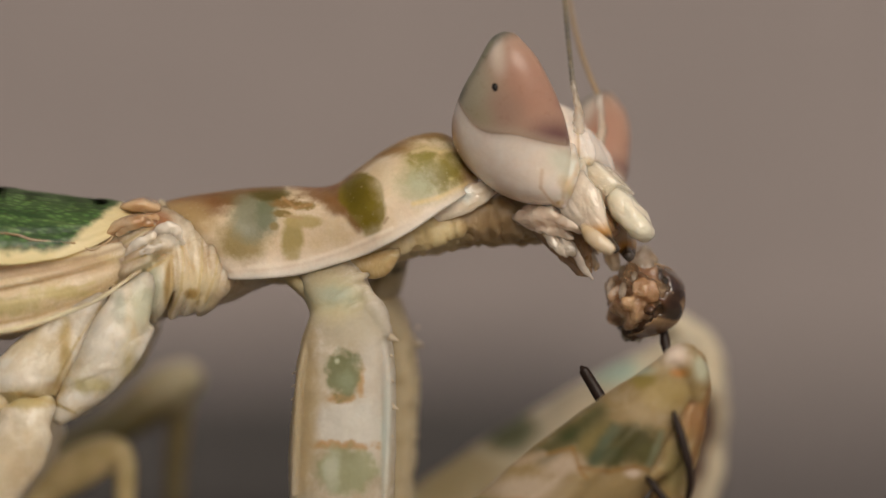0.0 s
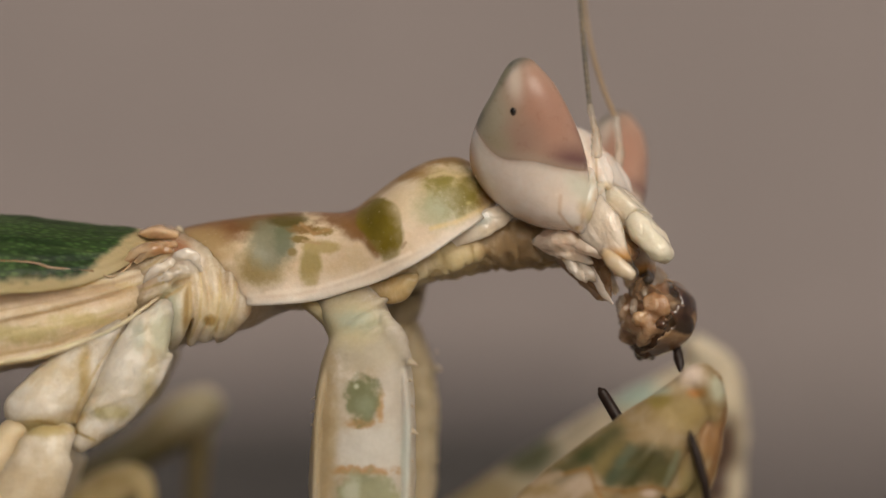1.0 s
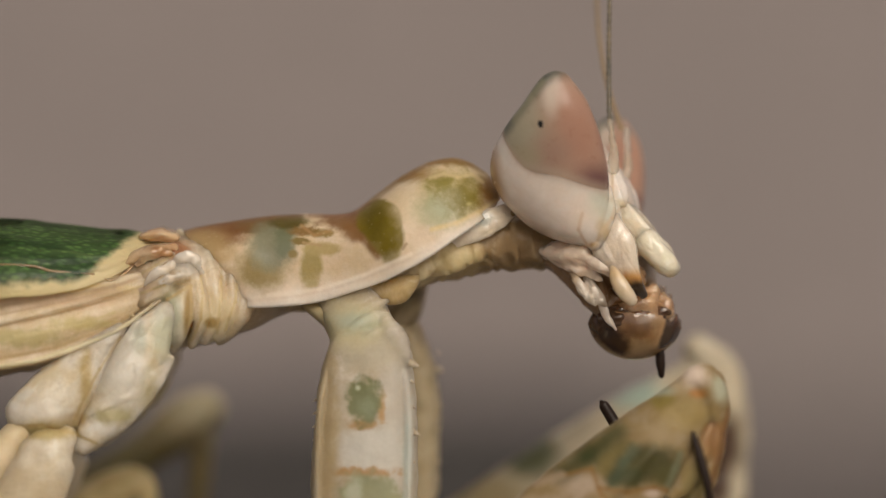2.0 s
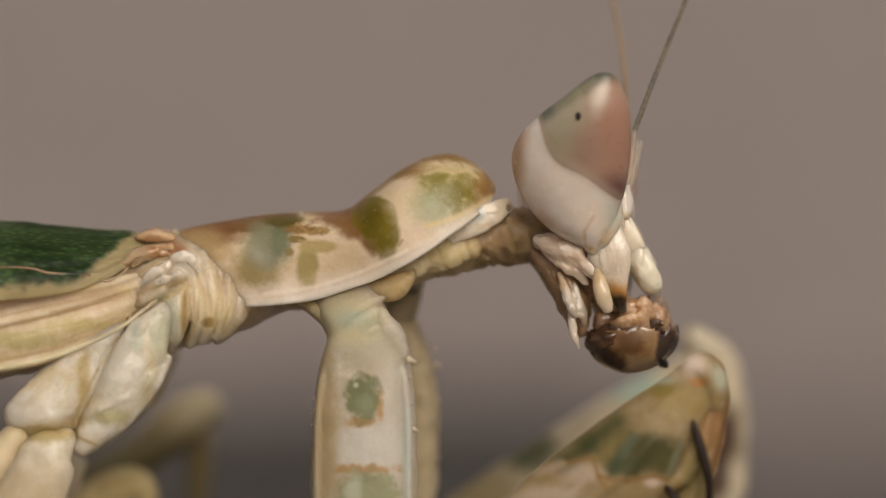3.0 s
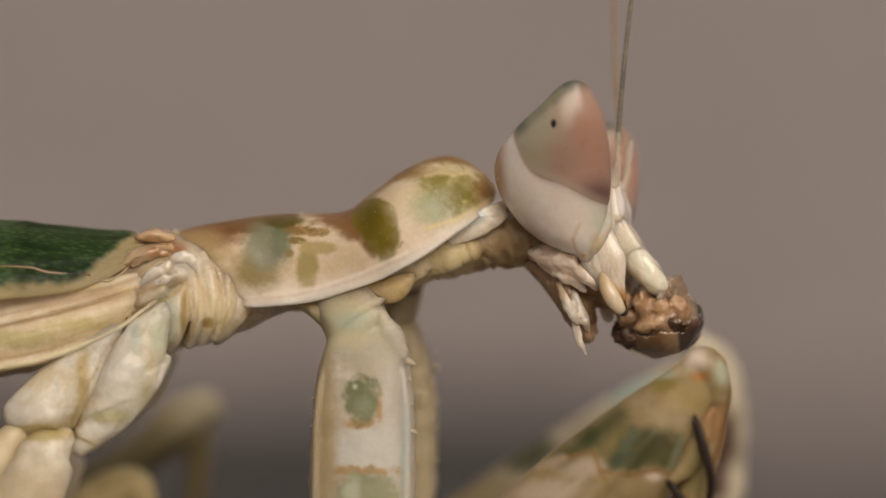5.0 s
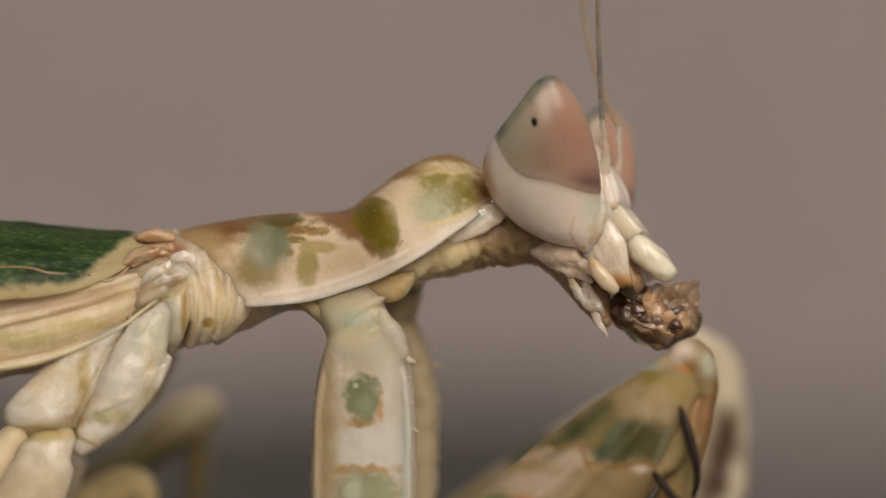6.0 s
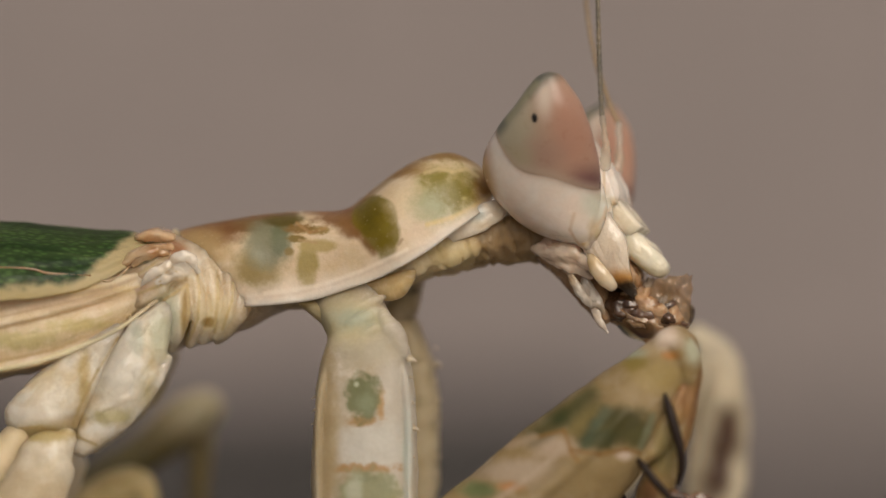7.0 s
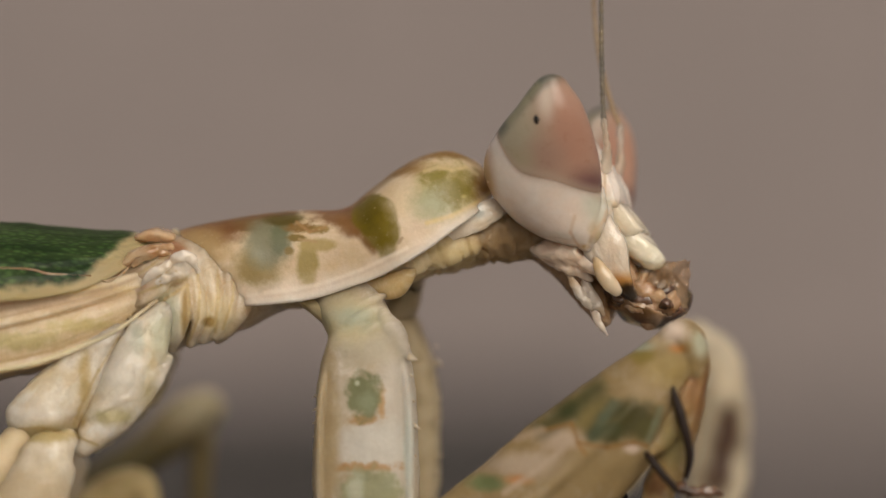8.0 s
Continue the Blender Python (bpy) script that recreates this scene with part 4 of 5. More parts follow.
LOWER_FOLDS = (
    [(-22.71, -2.8, -4.58, 0.4, 0.2), (-16.13, -3, -3.2, 0.43, 0.2), (-12.85, -2.98, -2.77, 0.43, 0.2), (-11.06, -2.75, -2.31, 0.4, 0.2), (-9.6, -2.4, -1.76, 0.27, 0.2), (-8.8, -2.1, -1.4, 0.13, 0.15)],
    [(-22.71, -2.8, -5.23, 0.1, 0.15), (-16.12, -3.1, -3.91, 0.1, 0.15), (-12.85, -3.05, -3.46, 0.1, 0.15), (-11.22, -2.85, -3.1, 0.1, 0.15), (-9.59, -2.6, -2.41, 0.08, 0.15), (-8.37, -2.3, -1.51, 0.07, 0.12)],
)
for k in (1, -1):
    folds = []
    for rows in UPPER_FOLDS + LOWER_FOLDS:
        folds.append(tube(rows if k > 0 else flip(rows), 10, 24, lumps=0.02, square=4.5 if rows[0][3] > 1 else 2.0))
    limb("hind_wing", crease(weld(folds, 0.055, 4), 0.025, 0.35, (1, 0, 0.25), 8), m_hindwing, "cream folded hind wing")

# near foreleg
coxa_body = [
    tube([(-2.9, -0.95, -1.15, 1.2, 0.6), (-2.66, -1.4, -1.8, 0.98, 0.8), (-2.38, -1.7, -2.49, 1, 0.9), (-2.27, -2, -3.28, 1.3, 1.0), (-2.26, -2.1, -4.27, 1.45, 1.05), (-2.27, -2.2, -5.58, 1.52, 1.1), (-2.27, -2.3, -7.22, 1.55, 1.1), (-2.2, -2.4, -8.86, 1.4, 1.0), (-1.96, -2.5, -10.17, 1, 0.9)], 8, 40, lumps=0.05, lump_size=0.5, square=2.6),
    tube([(-3, -2.15, -2.42, 0.07, 0.1), (-2.64, -2.42, -2.22, 0.18, 0.16), (-2.15, -2.42, -1.92, 0.2, 0.16), (-1.76, -2.1, -1.75, 0.1, 0.1)], 6, 20, lumps=0.02, lump_size=0.25),
    tube([(-2.91, -1.9, -1.98, 0.07, 0.1), (-2.55, -2.15, -1.79, 0.15, 0.15), (-2.06, -2.15, -1.52, 0.16, 0.15), (-1.7, -1.85, -1.39, 0.08, 0.1)], 6, 20, lumps=0.02, lump_size=0.25),
    tube([(-2.8, -2.35, -2.85, 0.07, 0.1), (-2.4, -2.6, -2.58, 0.15, 0.14), (-2.01, -2.6, -2.34, 0.15, 0.14), (-1.69, -2.3, -2.18, 0.08, 0.1)], 6, 20, lumps=0.02, lump_size=0.25),
]
coxa_ridges = [
    tube([(-1.74, -2.35, -1.92, 0.2, 0.2), (-1.51, -2.55, -2.45, 0.4, 0.16), (-1.25, -2.65, -2.84, 0.3, 0.13), (-0.94, -2.7, -3.18, 0.07, 0.08)], 6, 20, lumps=0.04, lump_size=0.25),
    tube([(-3.3, -2.1, -3.0, 0.05, 0.1), (-3.46, -2.55, -3.6, 0.1, 0.2), (-3.58, -2.8, -4.58, 0.12, 0.25), (-3.62, -2.9, -5.89, 0.12, 0.25), (-3.62, -3, -7.85, 0.12, 0.25)], 6, 16),
    tube([(-1.3, -2.3, -3.0, 0.05, 0.1), (-1.13, -2.7, -3.6, 0.1, 0.2), (-1.02, -2.9, -4.58, 0.12, 0.25), (-0.98, -3, -5.88, 0.12, 0.25), (-0.98, -3.1, -7.85, 0.12, 0.25)], 6, 16)
]
coxa = limb("fore_coxa", weld(coxa_body + coxa_ridges, 0.045, 4), m_coxa, "pale foreleg with grey-green blotches")
for px, pz, s in ((-0.81, -3.22, 1.3), (-0.79, -3.75, 0.6), (-0.73, -5.22, 1.2), (-0.83, -6.03, 1.1), (-0.89, -7.06, 1.3), (-0.76, -4.48, 0.7)):
    bm = bmesh.new()
    cone(bm, (px - 0.18, -2.75, pz + 0.04), (0.9, -0.25, -0.35), 0.22 * s, 0.09 * s)
    limb("tubercle", bm, m_cream, "", coxa)
for i in range(9):
    z = -4.3 - i * 0.38
    bm = bmesh.new()
    cone(bm, (-3.71 + 0.02 * math.sin(i * 3.0), -2.3, z), (-1, -0.1, -0.5), 0.13, 0.05, 6)
    limb("bristle", bm, m_cream, "", coxa)
limb("coxa_root", tube([(-4.11, -1.1, -1.59, 0.1, 0.3), (-3.6, -1.3, -1.78, 0.3, 0.45), (-3.05, -1.45, -2.1, 0.43, 0.5), (-2.55, -1.6, -2.56, 0.33, 0.45)], 6, 24, lumps=0.05), m_coxa_root, "yellowish fold at the root of the foreleg")
limb("coxa_membrane", tube([(-2.13, -1.6, -1.07, 0.17, 0.2), (-1.55, -1.7, -1.14, 0.4, 0.3), (-1.14, -1.7, -0.89, 0.3, 0.3), (-0.81, -1.5, -0.61, 0.13, 0.2)], 6, 20, lumps=0.04), m_fold)

femur = limb("fore_femur", weld([
    tube([(-1.38, -3, -10.39, 1, 0.8), (-0.07, -3.2, -9.15, 1.47, 0.95), (1.95, -3.4, -7.77, 1.68, 1.0), (3.76, -3.5, -6.25, 1.68, 1.0), (5.25, -3.6, -4.79, 1.4, 0.95), (6.18, -3.6, -3.64, 0.97, 0.8), (6.63, -3.6, -2.96, 0.73, 0.7), (6.73, -3.6, -2.69, 0.53, 0.5)], 8, 40, lumps=0.06, lump_size=0.6),
    tube([(6.27, -3.7, -2.76, 0.3, 0.6), (6.56, -3.75, -2.66, 0.4, 0.62), (6.95, -3.75, -3.08, 0.5, 0.65), (7.05, -3.7, -3.77, 0.33, 0.55)], 6, 24, lumps=0.05),
    tube([(1.24, -4.2, -8.29, 0.23, 0.25), (2.86, -4.35, -6.98, 0.3, 0.25), (4.49, -4.4, -5.51, 0.3, 0.25), (5.79, -4.3, -4.05, 0.2, 0.25)], 6, 20, lumps=0.05)], 0.06, 6), m_femur, "cream raptorial thigh with dark green band")
limb("tibia", weld([tube([(6.99, -3.6, -2.76, 0.39, 0.5), (7.01, -3.6, -3.41, 0.49, 0.6), (6.97, -3.6, -4.23, 0.44, 0.6), (6.78, -3.6, -5.13, 0.46, 0.6), (6.47, -3.5, -6.11, 0.49, 0.6), (6.14, -3.5, -6.93, 0.49, 0.55), (5.79, -3.4, -7.83, 0.44, 0.5), (5.25, -3.3, -8.9, 0.36, 0.4)], 6, 24, lumps=0.06, lump_size=0.4),
    tube([(5.72, -4, -6.09, 0.2, 0.3), (6.21, -4.1, -5.6, 0.33, 0.3), (6.61, -4.1, -4.79, 0.34, 0.3), (6.86, -4, -4.14, 0.2, 0.3)], 6, 20, lumps=0.05)], 0.05, 4), m_tibia, "brown spined shin folded below the knee", femur)
limb("spine", tube([(6.39, -4.5, -4.18, 0.05, 0.06), (6.48, -4.55, -4.5, 0.11, 0.12), (6.64, -4.6, -5.05, 0.14, 0.14), (6.82, -4.6, -5.75, 0.13, 0.13), (6.86, -4.55, -6.29, 0.11, 0.1), (6.75, -4.4, -6.78, 0.07, 0.07)], 6, 12), m_spine, "", femur)
limb("spine", tube([(5.62, -4.5, -6.08, 0.07, 0.07), (5.77, -4.6, -6.25, 0.11, 0.12), (6.1, -4.65, -6.69, 0.12, 0.12), (6.51, -4.6, -7.13, 0.11, 0.1)], 6, 12), m_spine, "", femur)
limb("claw_root", tube([(6.44, -4.5, -7.04, 0.08, 0.1), (6.63, -4.5, -7.07, 0.18, 0.2), (6.96, -4.5, -7.2, 0.15, 0.2), (7.41, -4.4, -7.17, 0.16, 0.2), (7.77, -4.4, -7.24, 0.08, 0.1)], 8, 16, lumps=0.1, lump_size=0.15), m_scrap, "brown bristly joint of the folded foot", femur)

claw = limb("claw", tube([(4.16, -1.6, -3.88, 0.07, 0.07), (4.23, -1.6, -3.98, 0.15, 0.15), (4.49, -1.6, -4.41, 0.17, 0.17), (4.75, -1.7, -4.85, 0.17, 0.17), (5.05, -1.8, -5.35, 0.13, 0.13)], 6, 12), m_spine, "dark broken claw tip")

# far foreleg
far_coxa = limb("far_coxa", tube([(-0.9, 1.6, -0.49, 0.45, 0.8), (-1.05, 2, -1.0, 0.48, 0.8), (-1.15, 2, -1.5, 0.5, 0.8), (-1.38, 2.2, -2.0, 0.5, 0.8), (-1.15, 2.3, -2.7, 0.58, 0.9), (-0.9, 2.5, -3.35, 0.58, 0.9), (-0.74, 2.6, -4.3, 0.6, 0.9), (-0.7, 2.8, -5.6, 0.6, 0.9), (-0.75, 3, -7.78, 0.6, 0.9), (-0.66, 3.2, -10.16, 0.5, 0.8)], 6, 24, lumps=0.08), m_farcoxa, "far foreleg in shade")
limb("far_femur", tube([(-2.0, 7.5, -11.27, 1, 0.8), (0.32, 7.5, -9.53, 1.5, 1), (2.86, 7.5, -7.75, 1.62, 1), (5.22, 7.7, -6.0, 1.42, 1), (7.05, 7.9, -4.45, 1.0, 0.9), (8.1, 8, -3.3, 0.55, 0.7)], 6, 28, lumps=0.06), m_farleg, "far raptorial thigh, out of focus")
limb("far_tibia", tube([(7.8, 8, -2.85, 0.52, 0.6), (8.32, 8, -3.55, 0.8, 0.6), (8.55, 8, -4.86, 0.84, 0.6), (8.48, 8, -6.25, 0.91, 0.6), (8.39, 7.9, -7.29, 0.94, 0.6), (8.1, 7.7, -9.02, 0.7, 0.5)], 6, 24, lumps=0.05), m_farleg, "far shin, out of focus")
rng = random.Random(4)
for k in range(9):
    bm = bmesh.new()
    z = -2.9 - k * 0.46 - rng.uniform(0, 0.2)
    s = rng.uniform(0.45, 1.25)
    cone(bm, (-0.22 + rng.uniform(-0.05, 0.03), 2.2 + rng.uniform(-0.3, 0.3), z), (0.9, -0.2, rng.uniform(-0.6, -0.1)), 0.16 * s, 0.08 * s)
    limb("tubercle", bm, m_cream, "", far_coxa)
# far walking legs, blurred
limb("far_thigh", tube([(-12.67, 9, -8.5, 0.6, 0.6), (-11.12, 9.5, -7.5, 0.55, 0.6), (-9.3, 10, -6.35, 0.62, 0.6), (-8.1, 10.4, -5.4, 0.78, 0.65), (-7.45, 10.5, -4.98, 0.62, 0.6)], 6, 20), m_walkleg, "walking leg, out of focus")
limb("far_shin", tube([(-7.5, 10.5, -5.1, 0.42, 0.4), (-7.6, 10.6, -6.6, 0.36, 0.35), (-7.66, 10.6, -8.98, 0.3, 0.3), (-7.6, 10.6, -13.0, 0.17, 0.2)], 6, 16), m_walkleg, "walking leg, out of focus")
limb("far_foot", tube([(-11.78, 6, -8.59, 0.49, 0.4), (-10.4, 6, -7.65, 0.65, 0.5), (-9.51, 6, -7.19, 0.56, 0.45), (-9.06, 6, -7.42, 0.39, 0.4), (-8.95, 6, -8.77, 0.29, 0.35), (-8.92, 6, -12.47, 0.2, 0.25)], 6, 20), m_walkknee, "ochre walking leg knee, out of focus")

# ---- the head, drawn in its own upright side view ----
def lobe(rows, seg=56, steps=9):
    """Rings of x, y, z, half width and half depth, upwards from the cheek to the tip of the eye."""
    rings = []
    for x, y, z, wx, wy in smooth_rows(rows, steps):
        rings.append([Vector((x + max(wx, 0.01) * math.cos(2 * math.pi * j / seg), y + max(wy, 0.01) * math.sin(2 * math.pi * j / seg), z)) for j in range(seg)])
    bm = bmesh.new()
    skin_rings(bm, rings)
    return bm


LOBE = [
    (0.08, -1.45, -2.56, 0.06, 0.06), (0, -1.5, -2.46, 0.36, 0.36), (-0.22, -1.58, -2.19, 0.8, 0.68), (-0.43, -1.7, -1.78, 1.17, 0.88), (-0.57, -1.88, -1.31, 1.43, 1.04),
    (-0.66, -2.08, -0.83, 1.63, 1.14), (-0.7, -2.35, -0.2, 1.72, 1.16), (-0.59, -2.68, 0.4, 1.6, 1.08), (-0.35, -3, 1.0, 1.28, 0.92), (-0.14, -3.18, 1.46, 0.95, 0.74),
    (-0.03, -3.32, 1.9, 0.61, 0.53), (0.05, -3.42, 2.16, 0.37, 0.34), (0.07, -3.45, 2.27, 0.15, 0.14)]
SEAM = ((-1.75, -2.67, 0.63), (0.93, -1.98, -1.1), (-0.4, -3.7, -0.75))
a, b, c = (Vector(p) for p in SEAM)
SEAM_N = (b - a).cross(c - a).normalized()
if SEAM_N.z < 0:
    SEAM_N = -SEAM_N


def plate(top, bottom, dome, thick, seg=18):
    """A domed shield between a top and a bottom edge, each x, z and half width."""
    rings = []
    for i in range(seg + 1):
        v = i / seg
        x, z, w = (top[k] + (bottom[k] - top[k]) * v for k in range(3))
        w *= 1 - 0.12 * (2 * v - 1) ** 4
        out = Vector((bottom[1] - top[1], 0, -(bottom[0] - top[0])))
        out = -out.normalized()
        front, back = [], []
        for j in range(seg + 1):
            u = j / seg * 2 - 1
            b = dome * (1 - u * u) * (0.6 + 0.4 * math.sin(v * math.pi))
            p = Vector((x, w * u, z))
            front.append(p + out * b)
            back.append(p - out * thick * (1 - 0.5 * u * u))
        rings.append(front + back[::-1])
    bm = bmesh.new()
    skin_rings(bm, rings)
    return bm


def sag(x):
    """How far the seam between eye and cheek hangs below its plane."""
    return 0.3 * math.exp(-((x + 1.05) / 0.6) ** 2) - 0.6 * math.exp(-((x + 1.85) / 0.36) ** 2)


def mark_seam(bm):
    """Keeps each point's distance from the seam, in millimetres, for the pigment along it."""
    layer = bm.verts.layers.float.get("seam") or bm.verts.layers.float.new("seam")
    for v in bm.verts:
        p = Vector((v.co.x, -abs(v.co.y), v.co.z + sag(v.co.x)))
        v[layer] = (p - a).dot(SEAM_N) if p.y < -0.9 else -1.0
    return bm


def d_up(p):
    """Height of a point of the near side over the seam."""
    return (Vector((p.x, p.y, p.z + sag(p.x))) - a).dot(SEAM_N)


def lobe_half(up, k):
    """The eye (up) or the cheek below its seam, for the near (1) or far (-1) side."""
    bm = lobe(LOBE)
    for v in bm.verts:
        v.co.z += sag(v.co.x)
    bmesh.ops.bisect_plane(bm, geom=bm.verts[:] + bm.edges[:] + bm.faces[:], plane_co=a if up else a + SEAM_N * 0.7, plane_no=SEAM_N, clear_inner=up, clear_outer=not up)
    for v in bm.verts:
        v.co.z -= sag(v.co.x)
    bmesh.ops.holes_fill(bm, edges=[e for e in bm.edges if e.is_boundary])
    mark_seam(bm)
    mid = Vector((-0.4, -2.3, -0.1))
    for v in bm.verts:
        d = abs((v.co - a).dot(SEAM_N))
        v.co += (v.co - mid).normalized() * (0.006 * (1 - math.exp(-d / 0.12)) if up else -0.04 * min(1.0, max(0.0, d_up(v.co) / 0.15)))
        v.co.y *= k
    for e in bm.edges:
        e.smooth = len(e.link_faces) == 2 and e.calc_face_angle(0.0) < 0.7
    return bm


def both(rows):
    return [tube(rows, 6, 24, lumps=0.03, lump_size=0.3), tube(flip(rows), 6, 24, lumps=0.03, lump_size=0.3)]


head = part("head", mark_seam(crease(weld([
    tube([(-0.6, 0, 0.8, 0.5, 0.9), (-0.45, 0, 0.4, 1.0, 1.3), (-0.4, 0, -0.3, 1.25, 1.5), (-0.15, 0, -1.2, 1.1, 1.4), (0.15, 0, -2.0, 0.95, 1.2), (0.3, 0, -2.5, 0.6, 0.9)], 8, 40),
    lobe_half(False, 1), lobe_half(False, -1),
    plate((0.78, -0.05, 0.75), (1.12, -1.38, 1.05), 0.16, 0.5),
    *both([(0.72, -1.3, -0.96, 0.17, 0.2), (0.61, -1.5, -1.55, 0.37, 0.28), (0.42, -1.55, -2.18, 0.33, 0.25), (0.31, -1.45, -2.59, 0.13, 0.12)]),
    *both([(-0.02, -1.5, -2.26, 0.23, 0.2), (0.32, -1.5, -2.46, 0.3, 0.16), (0.64, -1.3, -2.57, 0.13, 0.08)]),
    *both([(0.87, -1, -1.37, 0.13, 0.14), (0.85, -1.2, -1.87, 0.2, 0.16), (0.8, -1.3, -2.31, 0.13, 0.12)]),
    *both([(0.91, -0.45, -0.37, 0.1, 0.12), (1.03, -0.6, -0.85, 0.15, 0.16), (1.05, -0.75, -1.33, 0.13, 0.14)])], 0.035, 3), 0.035, 0.4, (0.45, 0, -0.9), 3, 1.0, low=-2.0)), m_head, mantis, "white triangular head with conical eyes")
for k in (1, -1):
    part("eye", lobe_half(True, k), m_eye, head, "large pinkish grey conical compound eye")
part("clypeus", crease(weld([plate((1.12, -1.27, 0.84), (1.72, -2.16, 0.72), 0.1, 0.9)], 0.03, 4), 0.03, 0.4, (0.5, 0, -0.8), 3), m_face, head, "ivory plate above the upper lip")
labrum = part("labrum", crease(weld([tube([(1.36, 0, -2.2, 0.34, 0.6), (1.56, 0, -2.52, 0.4, 0.68), (1.82, 0, -2.92, 0.39, 0.64), (2.06, 0, -3.3, 0.33, 0.5)], 8, 32, lumps=0.05, lump_size=0.35, square=2.8)], 0.03, 3), 0.025, 0.4, (0.5, 0, -0.8), 3), m_labrum, head, "smooth ivory upper lip")
palps, lips = [], []
for k in (1, -1):
    def side(rows):
        return rows if k > 0 else flip(rows)
    part("mandible", crease(weld([
        tube(side([(0.55, -1.15, -1.55, 0.26, 0.2), (0.64, -1.25, -2.05, 0.48, 0.26), (0.7, -1.25, -2.55, 0.66, 0.3), (0.86, -1.1, -3.05, 0.56, 0.3), (1.03, -0.95, -3.45, 0.34, 0.28), (1.15, -0.75, -3.8, 0.22, 0.22), (1.25, -0.5, -4.02, 0.15, 0.17)]), 8, 32, square=3.0),
        tube(side([(0.95, -1.25, -1.75, 0.07, 0.1), (1.05, -1.4, -2.3, 0.1, 0.12), (1.17, -1.3, -2.9, 0.1, 0.12), (1.25, -1.0, -3.5, 0.07, 0.1)]), 6, 16),
        tube(side([(0.34, -1.3, -2.3, 0.08, 0.1), (0.5, -1.42, -2.75, 0.12, 0.12), (0.78, -1.25, -3.3, 0.1, 0.1)]), 6, 16)], 0.03, 3), 0.03, 0.35, (0.2, 0, -0.95), 3, 3.0), m_mandible, head, "white jaw with amber and black tip")
    part("maxilla", crease(weld([
        tube(side([(-1.32, -0.9, -2.42, 0.26, 0.3), (-0.85, -1.1, -2.56, 0.38, 0.36), (-0.35, -1.15, -2.72, 0.34, 0.34), (-0.1, -1.05, -2.9, 0.2, 0.28)]), 6, 22, lumps=0.1, lump_size=0.25),
        tube(side([(-0.25, -1.05, -2.82, 0.14, 0.18), (0.08, -1.2, -3.0, 0.24, 0.22), (0.4, -1.2, -3.25, 0.2, 0.2), (0.52, -1.1, -3.42, 0.1, 0.12)]), 6, 16, lumps=0.05, lump_size=0.2),
        tube(side([(-1.15, -0.95, -2.75, 0.1, 0.14), (-0.6, -1.05, -3.0, 0.2, 0.18), (-0.1, -1.0, -3.25, 0.18, 0.16), (0.15, -0.9, -3.5, 0.08, 0.1)]), 6, 16, lumps=0.08, lump_size=0.2)], 0.03, 6), 0.018, 0.3, (0.8, 0, -0.6), 3, 2.0), m_maxilla, head, "pinkish white folded inner jaw")
    palps.append(part("palp", tube([(0.04, 0, 0.05, 0.1, 0.1), (0.03, -k * 0.12, -0.3, 0.2, 0.19), (0.05, -k * 0.1, -0.75, 0.24, 0.21), (0.09, 0, -1.1, 0.17, 0.15)], 6, 20, lumps=0.03, lump_size=0.25), m_palp, head, "ivory finger-like feeler beside the jaw"))
    lips.append(part("lip_palp", crease(weld([
        tube(side([(-0.66, -0.9, -3.3, 0.08, 0.08), (-0.43, -1, -3.82, 0.15, 0.13), (-0.2, -0.95, -4.26, 0.13, 0.12), (-0.04, -0.85, -4.5, 0.05, 0.05)]), 6, 16, lumps=0.05, lump_size=0.2),
        tube(side([(-0.3, -0.75, -3.5, 0.11, 0.1), (-0.05, -0.85, -4.0, 0.17, 0.13), (0.14, -0.8, -4.42, 0.15, 0.12), (0.22, -0.6, -4.66, 0.05, 0.06)]), 6, 16, lumps=0.06, lump_size=0.2)], 0.025, 2), 0.025, 0.22, (0.5, 0, -0.8), 3), m_lip, head, "pale torn lip feelers"))
palps[1].matrix_basis = pose(0.3 * MM, 1.1 * MM, -2.9 * MM, 0, -8, 0)
lips.append(part("labium", crease(weld([
    tube([(-1.56, 0, -2.61, 0.33, 0.7), (-0.8, 0, -3.12, 0.5, 0.85), (-0.2, 0, -3.96, 0.5, 0.8), (0.06, 0, -4.72, 0.27, 0.5)], 8, 26, lumps=0.08, lump_size=0.35),
    tube([(-0.13, 0, -2.87, 0.67, 0.8), (0.63, 0, -3.37, 0.57, 0.7), (1.05, 0, -3.71, 0.37, 0.5)], 6, 24, lumps=0.08)], 0.04, 3), 0.1, 0.35, (0.5, 0, -0.8), 3), m_labium, head, "brown mouth floor"))
shred = part("lip_shred", tube([(-0.26, -0.7, -4.16, 0.08, 0.08), (-0.15, -0.75, -4.59, 0.12, 0.06), (-0.02, -0.7, -5.04, 0.1, 0.05), (0.15, -0.6, -5.36, 0.05, 0.04)], 6, 14, lumps=0.04, lump_size=0.2), m_maxilla, head)


def antenna_mesh(bow):
    """A beaded feeler, drawn upwards from its root."""
    bm = bmesh.new()
    rings, L = [], 12.5
    steps = 320
    for i in range(steps):
        t = i / (steps - 1)
        r = (0.066 - 0.03 * t) * (1 + 0.35 * abs(math.sin(i * 0.55)))
        bend = Vector((bow * L * L * t * t, 0, L * t))
        rings.append([bend + Vector((r * math.cos(j * math.pi / 4), r * math.sin(j * math.pi / 4), 0)) for j in range(8)])
    skin_rings(bm, rings)
    return bm


